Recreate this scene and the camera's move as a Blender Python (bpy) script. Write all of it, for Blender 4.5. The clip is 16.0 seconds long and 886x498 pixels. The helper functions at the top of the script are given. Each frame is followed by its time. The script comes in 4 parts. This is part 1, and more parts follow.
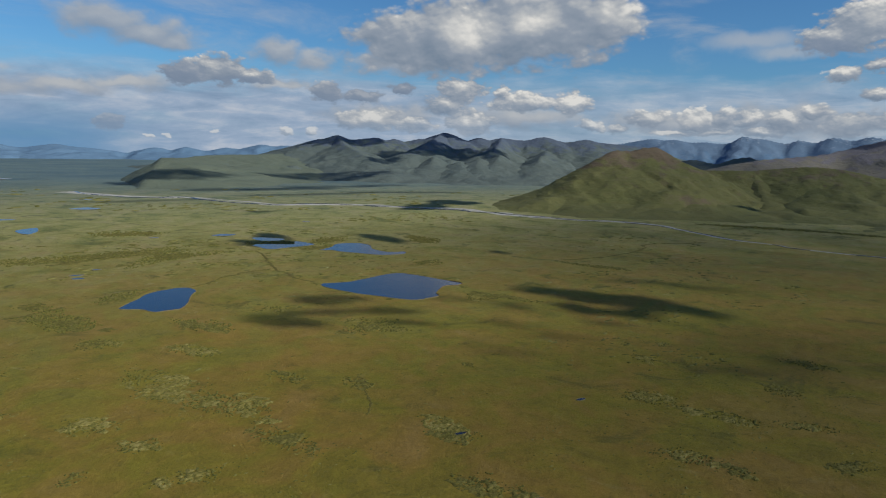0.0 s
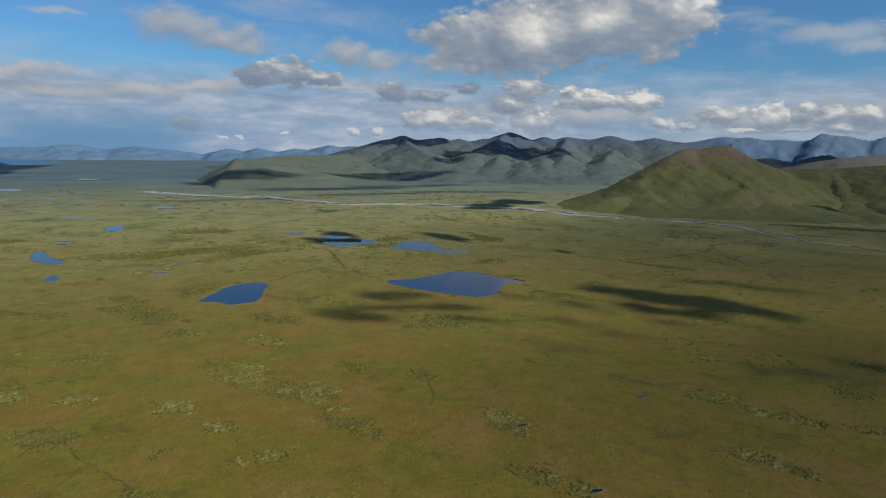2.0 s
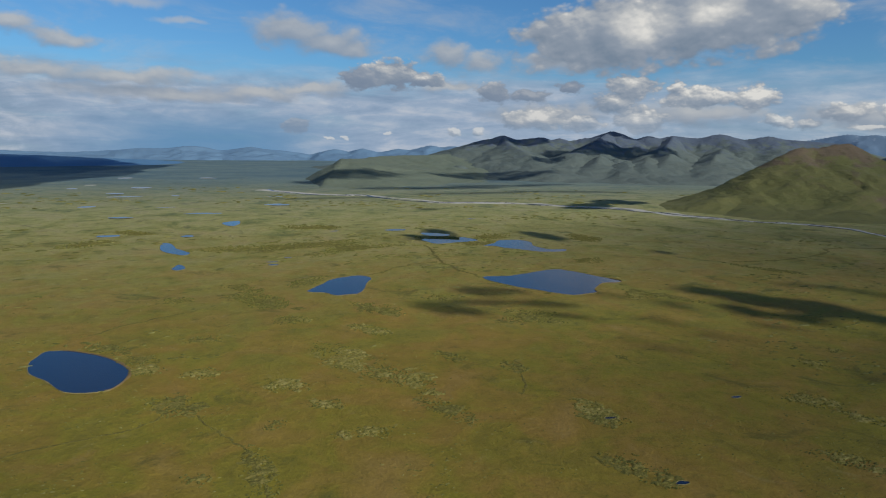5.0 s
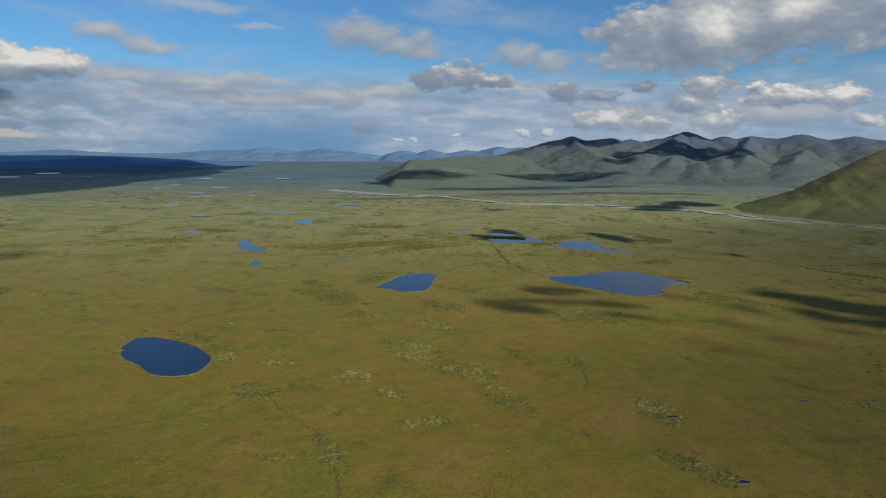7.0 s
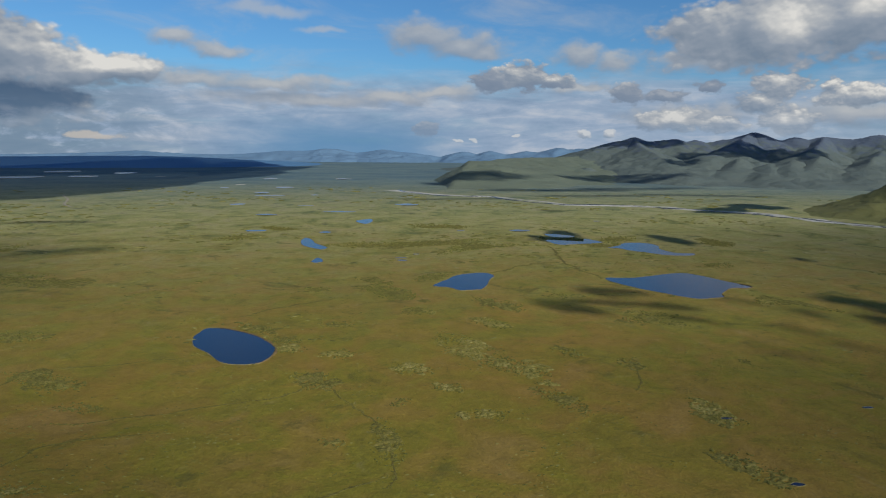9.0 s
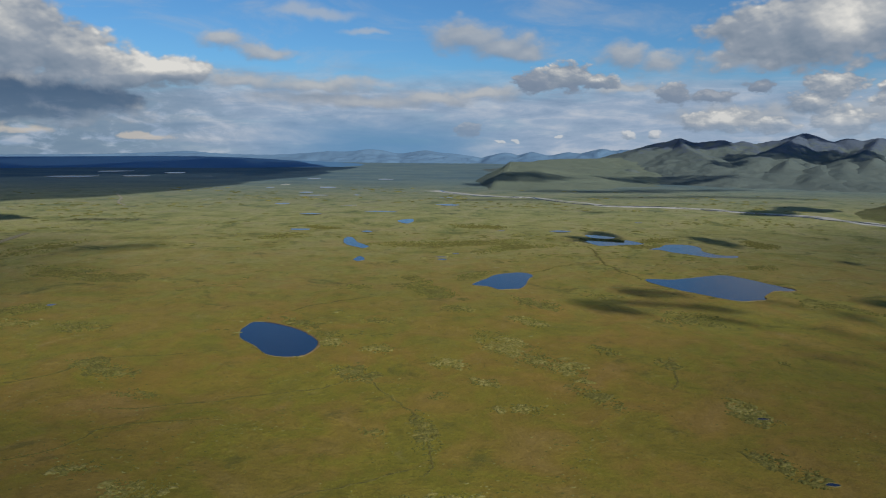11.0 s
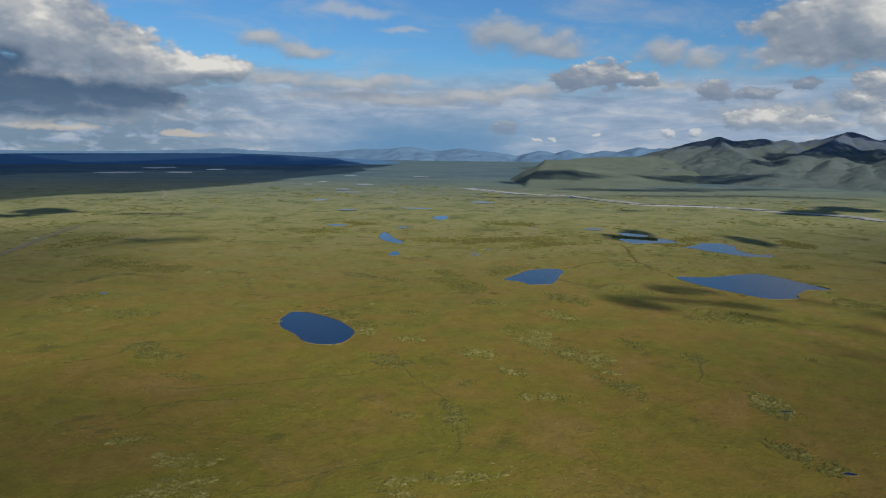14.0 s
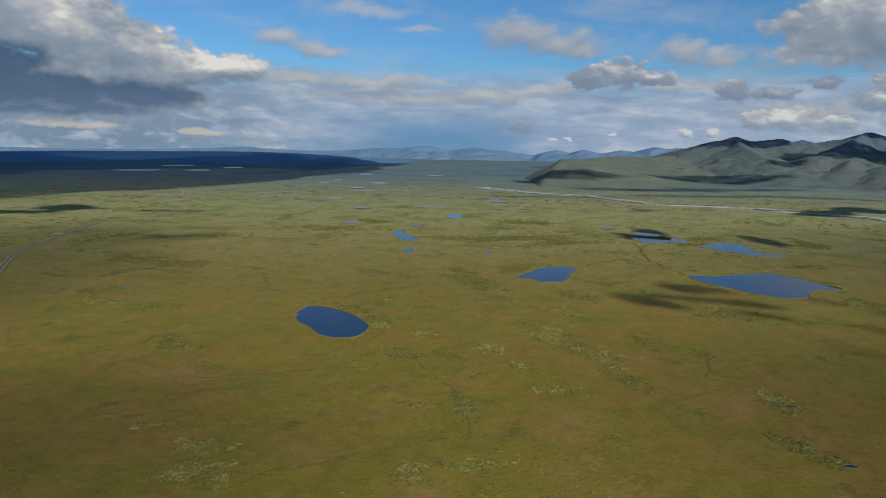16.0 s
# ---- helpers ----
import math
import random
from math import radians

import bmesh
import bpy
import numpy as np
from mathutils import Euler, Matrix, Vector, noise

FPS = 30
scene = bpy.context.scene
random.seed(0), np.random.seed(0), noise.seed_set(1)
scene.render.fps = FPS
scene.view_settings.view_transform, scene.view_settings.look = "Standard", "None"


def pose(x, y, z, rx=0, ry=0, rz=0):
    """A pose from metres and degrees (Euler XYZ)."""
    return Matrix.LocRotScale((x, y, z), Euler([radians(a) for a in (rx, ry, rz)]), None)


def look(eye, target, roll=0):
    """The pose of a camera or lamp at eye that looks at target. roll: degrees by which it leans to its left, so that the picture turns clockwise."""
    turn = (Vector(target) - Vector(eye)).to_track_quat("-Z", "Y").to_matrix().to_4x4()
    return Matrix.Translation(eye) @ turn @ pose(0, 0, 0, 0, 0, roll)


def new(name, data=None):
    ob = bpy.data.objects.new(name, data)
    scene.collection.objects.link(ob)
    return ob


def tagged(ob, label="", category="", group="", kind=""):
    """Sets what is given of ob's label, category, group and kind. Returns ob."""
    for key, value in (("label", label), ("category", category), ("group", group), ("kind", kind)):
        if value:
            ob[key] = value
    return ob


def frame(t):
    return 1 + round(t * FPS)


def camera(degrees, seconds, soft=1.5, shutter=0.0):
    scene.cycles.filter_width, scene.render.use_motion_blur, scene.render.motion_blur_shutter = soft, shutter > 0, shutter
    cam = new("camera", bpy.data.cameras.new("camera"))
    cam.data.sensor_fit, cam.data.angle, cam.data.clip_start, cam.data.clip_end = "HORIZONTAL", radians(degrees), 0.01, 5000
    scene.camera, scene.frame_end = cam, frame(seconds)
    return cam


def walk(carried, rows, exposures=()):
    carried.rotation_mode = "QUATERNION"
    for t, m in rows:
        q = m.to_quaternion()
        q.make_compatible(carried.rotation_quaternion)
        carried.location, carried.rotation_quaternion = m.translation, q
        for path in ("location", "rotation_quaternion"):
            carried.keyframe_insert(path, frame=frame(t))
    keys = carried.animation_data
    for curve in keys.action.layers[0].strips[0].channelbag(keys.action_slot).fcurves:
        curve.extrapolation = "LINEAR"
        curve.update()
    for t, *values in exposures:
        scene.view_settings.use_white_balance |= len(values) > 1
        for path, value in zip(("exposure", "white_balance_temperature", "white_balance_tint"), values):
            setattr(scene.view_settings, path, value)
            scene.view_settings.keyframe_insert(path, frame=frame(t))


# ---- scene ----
cam = camera(66.3, 16.0, soft=1.1)
PATH = [
    (0, (7.088, 70.2, 119.706), (8.184, 71.846, 119.409), 1.5),
    (0.5, (5.962, 68.111, 119.742), (7.02, 69.782, 119.444), 1.4),
    (1, (4.796, 65.974, 119.788), (5.813, 67.67, 119.489), 1.3),
    (1.5, (3.612, 63.736, 119.843), (4.589, 65.455, 119.542), 1.2),
    (2, (2.4, 61.46, 119.895), (3.334, 63.202, 119.593), 1.1),
    (2.5, (1.239, 59.163, 119.94), (2.131, 60.927, 119.638), 1.0),
    (3, (0.236, 56.861, 119.951), (1.084, 58.647, 119.647), 1.0),
    (3.5, (-0.524, 54.54, 119.92), (0.28, 56.346, 119.615), 0.9),
    (4, (-1.118, 52.175, 119.851), (-0.357, 53.999, 119.546), 0.9),
    (6.5, (-3.705, 40.005, 119.188), (-3.178, 41.91, 118.88), 0.7),
    (7, (-4.115, 37.552, 119.13), (-3.634, 39.469, 118.824), 0.7),
    (7.5, (-4.425, 35.122, 119.088), (-3.989, 37.05, 118.783), 0.7),
    (8, (-4.647, 32.785, 119.051), (-4.252, 34.722, 118.746), 0.7),
    (8.5, (-4.786, 30.553, 119.024), (-4.432, 32.497, 118.719), 0.6),
    (9, (-4.882, 28.398, 119.014), (-4.569, 30.35, 118.709), 0.7),
    (9.5, (-4.929, 26.276, 119.013), (-4.657, 28.234, 118.708), 0.7),
    (12, (-4.782, 15.442, 118.79), (-4.621, 17.412, 118.485), 0.8),
    (12.5, (-4.68, 13.088, 118.763), (-4.536, 15.059, 118.455), 0.8),
    (13, (-4.539, 10.612, 118.724), (-4.413, 12.584, 118.414), 0.9),
    (13.5, (-4.394, 8.108, 118.68), (-4.286, 10.081, 118.369), 0.9),
    (14, (-4.225, 5.657, 118.62), (-4.134, 7.631, 118.309), 0.9),
    (14.5, (-4.085, 3.246, 118.541), (-4.008, 5.22, 118.23), 1.0),
    (15, (-3.917, 0.919, 118.469), (-3.852, 2.894, 118.157), 1.0),
    (15.5, (-3.685, -1.317, 118.412), (-3.63, 0.658, 118.1), 1.0),
    (16, (-3.425, -3.537, 118.373), (-3.377, -1.563, 118.059), 1.1),
]
walk(cam, [(t, look(eye, target, roll)) for t, eye, target, roll in PATH], [(0, 0.05), (16, 0.05)])

# ---- light: sun, sky and cloud banks ----
SUN_AZ, SUN_EL = 150.0, 32.0            # compass degrees clockwise from +y, and height
sun_way = Vector((math.sin(radians(SUN_AZ)) * math.cos(radians(SUN_EL)),
                  math.cos(radians(SUN_AZ)) * math.cos(radians(SUN_EL)), math.sin(radians(SUN_EL))))
sun_lamp = bpy.data.lights.new("sun", "SUN")
sun_lamp.energy, sun_lamp.angle, sun_lamp.color = 4.9, radians(0.53), (1.0, 0.93, 0.80)
sun = new("sun", sun_lamp)
sun.matrix_world = look(sun_way * 3000, (0, 0, 0))


class Nodes:
    """Short hand for a node tree."""

    def __init__(self, tree):
        self.t = tree

    def put(self, kind, ins=None):
        n = self.t.nodes.new(kind)
        for k, v in (ins or {}).items():
            if isinstance(v, bpy.types.NodeSocket):
                self.t.links.new(v, n.inputs[k])
            else:
                n.inputs[k].default_value = v
        return n

    def math(self, op, a, b=0.0, c=0.0, clamp=False):
        n = self.put("ShaderNodeMath", {0: a, 1: b, 2: c})
        n.operation, n.use_clamp = op, clamp
        return n.outputs[0]

    def vec(self, op, a, b=(0, 0, 0), c=(0, 0, 0)):
        n = self.put("ShaderNodeVectorMath", {0: a, 1: b})
        n.operation = op
        if op == "MULTIPLY_ADD":
            n.inputs[2].default_value = c
        return n.outputs["Value" if op == "LENGTH" else "Vector"]

    def noise(self, vector, scale, detail=5.0, rough=0.55, warp=0.0):
        return self.put("ShaderNodeTexNoise", {"Vector": vector, "Scale": scale, "Detail": detail, "Roughness": rough, "Distortion": warp}).outputs["Fac"]

    def smooth(self, v, lo, hi, to=(0.0, 1.0)):
        n = self.put("ShaderNodeMapRange", {0: v, 1: lo, 2: hi, 3: to[0], 4: to[1]})
        n.interpolation_type = "SMOOTHSTEP"
        return n.outputs[0]

    def group(self, tree, p):
        n = self.t.nodes.new("ShaderNodeGroup")
        n.node_tree = tree
        self.t.links.new(p, n.inputs[0])
        return n.outputs[0]

    def mix(self, f, a, b, blend="MIX"):
        n = self.put("ShaderNodeMix")
        n.data_type, n.blend_type = "RGBA", blend
        for i, v in ((0, f), (6, a), (7, b)):
            if isinstance(v, bpy.types.NodeSocket):
                self.t.links.new(v, n.inputs[i])
            else:
                n.inputs[i].default_value = v if i == 0 else (*v, 1.0)
        return n.outputs[2]

    def ramp(self, f, stops):
        n = self.put("ShaderNodeValToRGB", {0: f})
        e = n.color_ramp.elements
        while len(e) < len(stops):
            e.new(0.5)
        for s, (p, c) in zip(e, stops):
            s.position, s.color = p, (*c, 1.0)
        return n.outputs[0]


# cloud banks: compass bearing, height, half width, half height, in degrees
BANK_EAST = [(30.3, 8.3, 5.0, 2.4), (33.9, 9.0, 5.3, 3.1), (38.5, 9.6, 5.7, 3.2), (43.0, 9.8, 5.3, 3.0), (46.0, 10.2, 3.0, 2.3)]
BANK_SMALL = [(13.1, 5.2, 2.0, 1.0), (15.4, 5.6, 2.4, 1.3), (18.0, 5.1, 1.7, 0.7), (23.7, 4.3, 1.4, 0.8), (26.7, 3.9, 2.0, 0.5), (29.9, 4.6, 1.1, 0.5), (7.7, 1.2, 1.2, 0.5)]
BANK_LOW = [(34.8, 4.6, 2.1, 1.0), (33.6, 3.4, 1.9, 0.8), (38.2, 4.7, 0.7, 0.6), (40.1, 3.8, 2.9, 0.8), (43.8, 3.8, 1.6, 0.9), (25.7, 2.0, 1.3, 0.8),
            (27.8, 2.2, 2.2, 1.0), (31.1, 1.7, 1.9, 0.6), (35.5, 2.1, 2.5, 1.0), (45.5, 2.0, 1.2, 0.5), (47.6, 1.8, 0.9, 0.4), (10.3, 0.31, 0.5, 0.16), (11.6, 0.33, 0.4, 0.16), (15.2, 0.75, 0.35, 0.2), (20.5, 0.9, 0.6, 0.4), (22.6, 1.0, 0.5, 0.4)]
BANK_FAR_EAST = [(50.0, 2.7, 1.8, 0.7), (53.6, 2.6, 1.5, 0.9), (55.6, 2.8, 1.1, 0.8), (57.2, 2.7, 1.2, 0.8), (59.8, 2.6, 1.5, 0.8), (61.7, 3.3, 1.1, 0.7), (51.8, 1.6, 2.2, 0.3), (55.0, 1.6, 1.8, 0.3), (58.2, 1.7, 1.8, 0.4),
                 (64.1, 2.4, 2.6, 1.0), (64.6, 9.4, 3.0, 1.8), (62.6, 8.3, 2.6, 1.1), (63.1, 5.8, 1.4, 0.5), (65.3, 6.4, 0.9, 0.5), (65.6, 4.5, 1.0, 0.6)]
BANK_WEST = [(-30.3, 9.6, 5.6, 4.6), (-26.5, 7.3, 4.9, 3.4), (-22.7, 6.3, 3.8, 2.2), (-19.2, 5.2, 3.8, 1.5), (-15.6, 5.4, 3.2, 1.1),
             (-29.3, 3.4, 8.0, 2.4), (-22.7, 2.9, 5.3, 1.5), (-27.6, 1.8, 9.1, 0.9), (-37.0, 6.5, 8.0, 5.5)]
BANK_SOFT = [(7.4, 8.8, 3.6, 1.3), (10.0, 8.1, 3.8, 1.3), (12.4, 7.5, 2.4, 0.8), (19.9, 7.1, 2.0, 1.0), (22.6, 6.7, 2.4, 0.9), (4.7, 3.8, 4.6, 0.7), (9.1, 4.2, 3.4, 0.6),
             (-12.0, 7.7, 2.2, 0.8), (-9.1, 7.3, 2.9, 0.7), (-10.9, 5.0, 4.4, 0.8), (-5.0, 4.7, 5.6, 0.7), (29.4, 6.6, 3.8, 1.0), (-2.0, 3.4, 8.0, 0.7), (20.5, 4.9, 3.0, 0.4), (52.0, 2.3, 6.0, 1.1), (60.5, 2.5, 6.0, 1.5), (40.0, 2.6, 5.0, 0.9), (28.5, 2.6, 5.0, 0.9)]
CIRRUS = [(-5.1, 10.1, 4.3, 0.5), (-1.0, 8.9, 2.2, 0.3), (-6.4, 10.4, 1.9, 0.8), (57.0, 8.4, 4.0, 0.8), (59.5, 7.6, 3.0, 0.6)]
STORM = [(-29.3, 3.2, 8.5, 1.7), (-22.2, 3.0, 5.5, 1.2), (-28.6, 2.0, 8.0, 0.8), (-31.0, 5.0, 3.5, 1.6)]
GREY = [(12.6, 5.0, 2.2, 1.4), (25.2, 4.2, 4.2, 1.3), (29.9, 4.5, 2.0, 1.2), (7.7, 1.2, 2.2, 1.2), (61.3, 7.4, 3.5, 1.3), (17.0, 4.6, 3.0, 0.7)]


PEACH = [(-18.0, 0.35, 2.6, 0.35), (-25.5, 0.7, 2.2, 0.4), (-29.0, 0.9, 2.4, 0.45)]
BRIGHT = [(35.5, 9.4, 3.0, 1.7), (41.0, 10.3, 2.5, 1.2), (-28.3, 8.8, 3.5, 2.2), (-20.5, 6.2, 3.0, 0.9), (-15.8, 5.4, 2.4, 0.7), (53.6, 2.4, 1.6, 0.7), (35.8, 2.1, 1.3, 0.6), (44.2, 4.0, 1.0, 0.6), (27.5, 2.2, 1.8, 0.7)]


def nearest(n, p, bank):
    """How far p lies from the nearest of these ellipses, in their own half widths."""
    best = None
    for az, el, a, b in bank:
        d = n.vec("LENGTH", n.vec("MULTIPLY_ADD", p, (1 / a, 1 / b, 0), (-az / a, -el / b, 0)))
        best = d if best is None else n.math("SMOOTH_MIN", best, d, 0.25)
    return best


def cloud_group(name, bank, warp, edge, onward, fine=1.0):
    """Density of a cloud layer at a bearing and height; fine makes smaller heads."""
    g = bpy.data.node_groups.new(name, "ShaderNodeTree")
    g.interface.new_socket("p", in_out="INPUT", socket_type="NodeSocketVector")
    g.interface.new_socket("density", in_out="OUTPUT", socket_type="NodeSocketFloat")
    n = Nodes(g)
    gi, go = n.put("NodeGroupInput"), n.put("NodeGroupOutput")
    p = gi.outputs[0]
    q = n.vec("MULTIPLY", p, (0.62 * fine, fine, 1.0))
    warp = warp / fine
    puff = n.put("ShaderNodeTexNoise", {"Vector": q, "Scale": 0.42, "Detail": 6.0, "Roughness": 0.55})
    wavy = n.vec("ADD", q, n.vec("MULTIPLY_ADD", puff.outputs["Color"], (0.9, 0.9, 0), (-0.45, -0.45, 0)))
    heads = n.put("ShaderNodeTexVoronoi", {"Vector": wavy, "Scale": 1.25})
    buds = n.put("ShaderNodeTexVoronoi", {"Vector": wavy, "Scale": 3.4})
    heads.feature = buds.feature = "SMOOTH_F1"
    heads.inputs["Smoothness"].default_value = buds.inputs["Smoothness"].default_value = 0.35
    heap = n.math("ADD", n.math("MULTIPLY_ADD", heads.outputs["Distance"], -0.75, 0.62), n.math("MULTIPLY_ADD", buds.outputs["Distance"], -0.26, 0.12))
    lumps = n.math("ADD", n.math("MULTIPLY_ADD", n.noise(q, 0.75, 6.0, 0.50), 0.62, 0.03), n.math("MULTIPLY", heap, 0.55))
    w = n.vec("MULTIPLY_ADD", puff.outputs["Color"], (2.6 * warp, 1.9 * warp, 0), (-1.3 * warp, -0.95 * warp, 0))
    pw = n.vec("ADD", p, w)
    d = nearest(n, pw, bank)
    near = n.math("SUBTRACT", 1.0, d)
    near = n.math("MAXIMUM", near, -0.9)
    # beyond the named banks the broken cloud goes on round the sky
    wide = n.noise(n.vec("MULTIPLY", p, (0.045, 0.09, 1.0)), 1.0, 5.0, 0.55)
    sp = n.put("ShaderNodeSeparateXYZ", {0: p})
    off = n.math("MAXIMUM", n.smooth(n.math("ABSOLUTE", n.math("SUBTRACT", sp.outputs[0], 17.0)), 52.0, 66.0),
                 n.smooth(sp.outputs[1], 12.5, 17.0))
    rest = n.math("MULTIPLY_ADD", wide, 3.4, -2.15)
    rest = n.math("ADD", rest, n.math("MULTIPLY_ADD", off, 1.2, -1.2))
    total = n.math("MAXIMUM", near, rest) if onward else near
    rough = n.math("MULTIPLY_ADD", lumps, 2 * edge, -edge)
    rough = n.math("MULTIPLY", rough, n.smooth(total, 0.15, 0.75, (1.0, 0.45)))
    rough = n.math("MULTIPLY", rough, n.smooth(total, -0.60, -0.10, (0.3, 1.0)))
    g.links.new(n.math("ADD", total, rough), go.inputs[0])
    return g


def make_world():
    world = bpy.data.worlds.new("sky")
    world.use_nodes = True
    scene.world = world
    t = world.node_tree
    t.nodes.clear()
    n = Nodes(t)
    sky = n.put("ShaderNodeTexSky")
    sky.sky_type, sky.sun_disc, sky.sun_elevation, sky.sun_rotation = "NISHITA", False, radians(SUN_EL), radians(SUN_AZ)
    sky.altitude, sky.air_density, sky.dust_density, sky.ozone_density = 300.0, 1.0, 0.6, 2.5
    way = n.put("ShaderNodeTexCoord").outputs["Generated"]
    s = n.put("ShaderNodeSeparateXYZ", {0: way})
    az = n.math("MULTIPLY", n.math("ARCTAN2", s.outputs[0], s.outputs[1]), 180 / math.pi)
    el = n.math("MULTIPLY", n.math("ARCSINE", s.outputs[2]), 180 / math.pi)
    p = n.put("ShaderNodeCombineXYZ", {0: az, 1: el, 2: 0.0}).outputs[0]
    great = cloud_group("cumulus", BANK_EAST + BANK_WEST, 0.75, 0.62, True)
    small = cloud_group("small_cumulus", BANK_SMALL + BANK_LOW + BANK_FAR_EAST, 1.15, 0.70, False, 1.8)

    def dense(dx, dy):
        big = n.group(great, n.vec("ADD", p, (dx, dy, 0)))
        return n.math("MAXIMUM", big, n.group(small, n.vec("ADD", p, (dx * 0.5, dy * 0.5, 0))))

    soft_group = cloud_group("soft_cloud", BANK_SOFT, 1.3, 0.5, False)
    soft = n.group(soft_group, p)
    soft_up = n.group(soft_group, n.vec("ADD", p, (0.3, 0.8, 0)))
    here = dense(0.0, 0.0)
    sunward = dense(0.35, 0.9)
    cover = n.math("MULTIPLY", n.smooth(here, -0.22, 0.22), n.smooth(el, 0.4, 4.5, (0.55, 1.0)))
    close = dense(0.12, 0.24)
    lit = n.math("MULTIPLY_ADD", n.math("SUBTRACT", here, sunward), 0.50, 0.48)
    lit = n.math("ADD", lit, n.math("MULTIPLY", n.math("SUBTRACT", here, close), 0.45))
    lit = n.math("ADD", lit, n.math("MULTIPLY_ADD", n.noise(n.vec("MULTIPLY", p, (0.6, 1, 1)), 0.40, 5.0, 0.5), 1.3, -0.72))
    lit = n.math("ADD", lit, n.smooth(nearest(n, p, BRIGHT), 1.3, 0.2, (0.0, 0.28)), clamp=True)
    body = n.ramp(lit, [(0.0, SKY_CLOUD[0]), (0.45, SKY_CLOUD[1]), (0.75, SKY_CLOUD[2]), (1.0, SKY_CLOUD[3])])
    storm = n.smooth(n.math("ADD", nearest(n, p, STORM), n.math("MULTIPLY_ADD", n.noise(p, 0.5, 5.0), 0.9, -0.45)), 1.15, 0.5)
    body = n.mix(n.math("MULTIPLY", storm, 0.95), body, SKY_STORM)
    grey = n.smooth(nearest(n, p, GREY), 1.1, 0.5)
    body = n.mix(n.math("MULTIPLY", grey, 0.72), body, SKY_GREY)
    # layered stratus and rain haze low in the sky
    q = n.vec("MULTIPLY", p, (0.10, 0.85, 1.0))
    layer = n.math("ADD", n.math("MULTIPLY", n.noise(q, 1.0, 7.0, 0.62, 0.4), 0.7), n.math("MULTIPLY", n.noise(n.vec("MULTIPLY", p, (0.3, 0.8, 1.0)), 0.9, 6.0, 0.55, 0.3), 0.3))
    low = n.smooth(n.math("ADD", el, n.math("MULTIPLY_ADD", layer, 5.0, -2.5)), 6.6, 3.6)
    west = n.smooth(az, 46.0, 26.0, (0.85, 1.0))
    veil = n.math("MULTIPLY", n.math("MULTIPLY", low, west), n.smooth(layer, 0.30, 0.52, (0.86, 1.0)))
    puffs = n.noise(n.vec("MULTIPLY", p, (0.45, 1.0, 1.0)), 0.8, 7.0, 0.6, 0.3)
    strata = n.noise(n.vec("MULTIPLY", p, (0.17, 0.95, 1.0)), 1.0, 7.0, 0.58, 0.5)
    layer_colour = n.ramp(n.math("ADD", n.math("MULTIPLY", strata, 0.65), n.math("MULTIPLY", puffs, 0.35)), [(0.32, SKY_LAYER[0]), (0.50, SKY_LAYER[1]), (0.68, SKY_LAYER[2])])
    layer_colour = n.mix(n.math("MULTIPLY", n.smooth(az, -6.0, -24.0), n.smooth(puffs, 0.62, 0.48, (0.15, 0.75))), layer_colour, SKY_LAYER_WEST)
    peach = n.smooth(n.math("ADD", nearest(n, p, PEACH), n.math("MULTIPLY_ADD", puffs, 3.2, -1.6)), 0.95, 0.45)
    layer_colour = n.mix(n.math("MULTIPLY", peach, 0.7), layer_colour, SKY_PEACH)
    shaft = n.math("MULTIPLY", n.smooth(n.math("ABSOLUTE", n.math("SUBTRACT", az, 1.0)), 14.0, 2.0), n.smooth(el, 3.2, 0.0))
    layer_colour = n.mix(n.math("MULTIPLY", shaft, 0.9), layer_colour, SKY_RAIN)
    wisps = n.math("MULTIPLY", n.smooth(nearest(n, n.vec("ADD", p, n.vec("MULTIPLY_ADD", n.put("ShaderNodeTexNoise", {"Vector": p, "Scale": 0.5, "Detail": 6.0}).outputs["Color"], (3.0, 1.2, 0), (-1.5, -0.6, 0))), CIRRUS), 1.3, 0.2), 0.6)
    thin = n.math("MULTIPLY", n.smooth(n.noise(n.vec("MULTIPLY", p, (0.09, 0.3, 1)), 1.0, 7.0, 0.6, 0.6), 0.48, 0.75), 0.4)
    blue = n.mix(1.0, sky.outputs[0], SKY_BLUE, "MULTIPLY")
    c = n.mix(n.math("MAXIMUM", wisps, thin), blue, SKY_CLOUD[2])
    c = n.mix(veil, c, layer_colour)
    soft_lit = n.math("MULTIPLY_ADD", n.math("SUBTRACT", soft, soft_up), 0.4, 0.48, clamp=True)
    soft_body = n.ramp(soft_lit, [(0.0, SKY_CLOUD[0]), (0.5, SKY_SOFT), (1.0, SKY_CLOUD[2])])
    c = n.mix(n.math("MULTIPLY", n.smooth(soft, -0.35, 0.65), 0.9), c, soft_body)
    c = n.mix(cover, c, body)
    bg = n.put("ShaderNodeBackground", {0: c, 1: 0.10})
    t.links.new(bg.outputs[0], n.put("ShaderNodeOutputWorld").inputs[0])


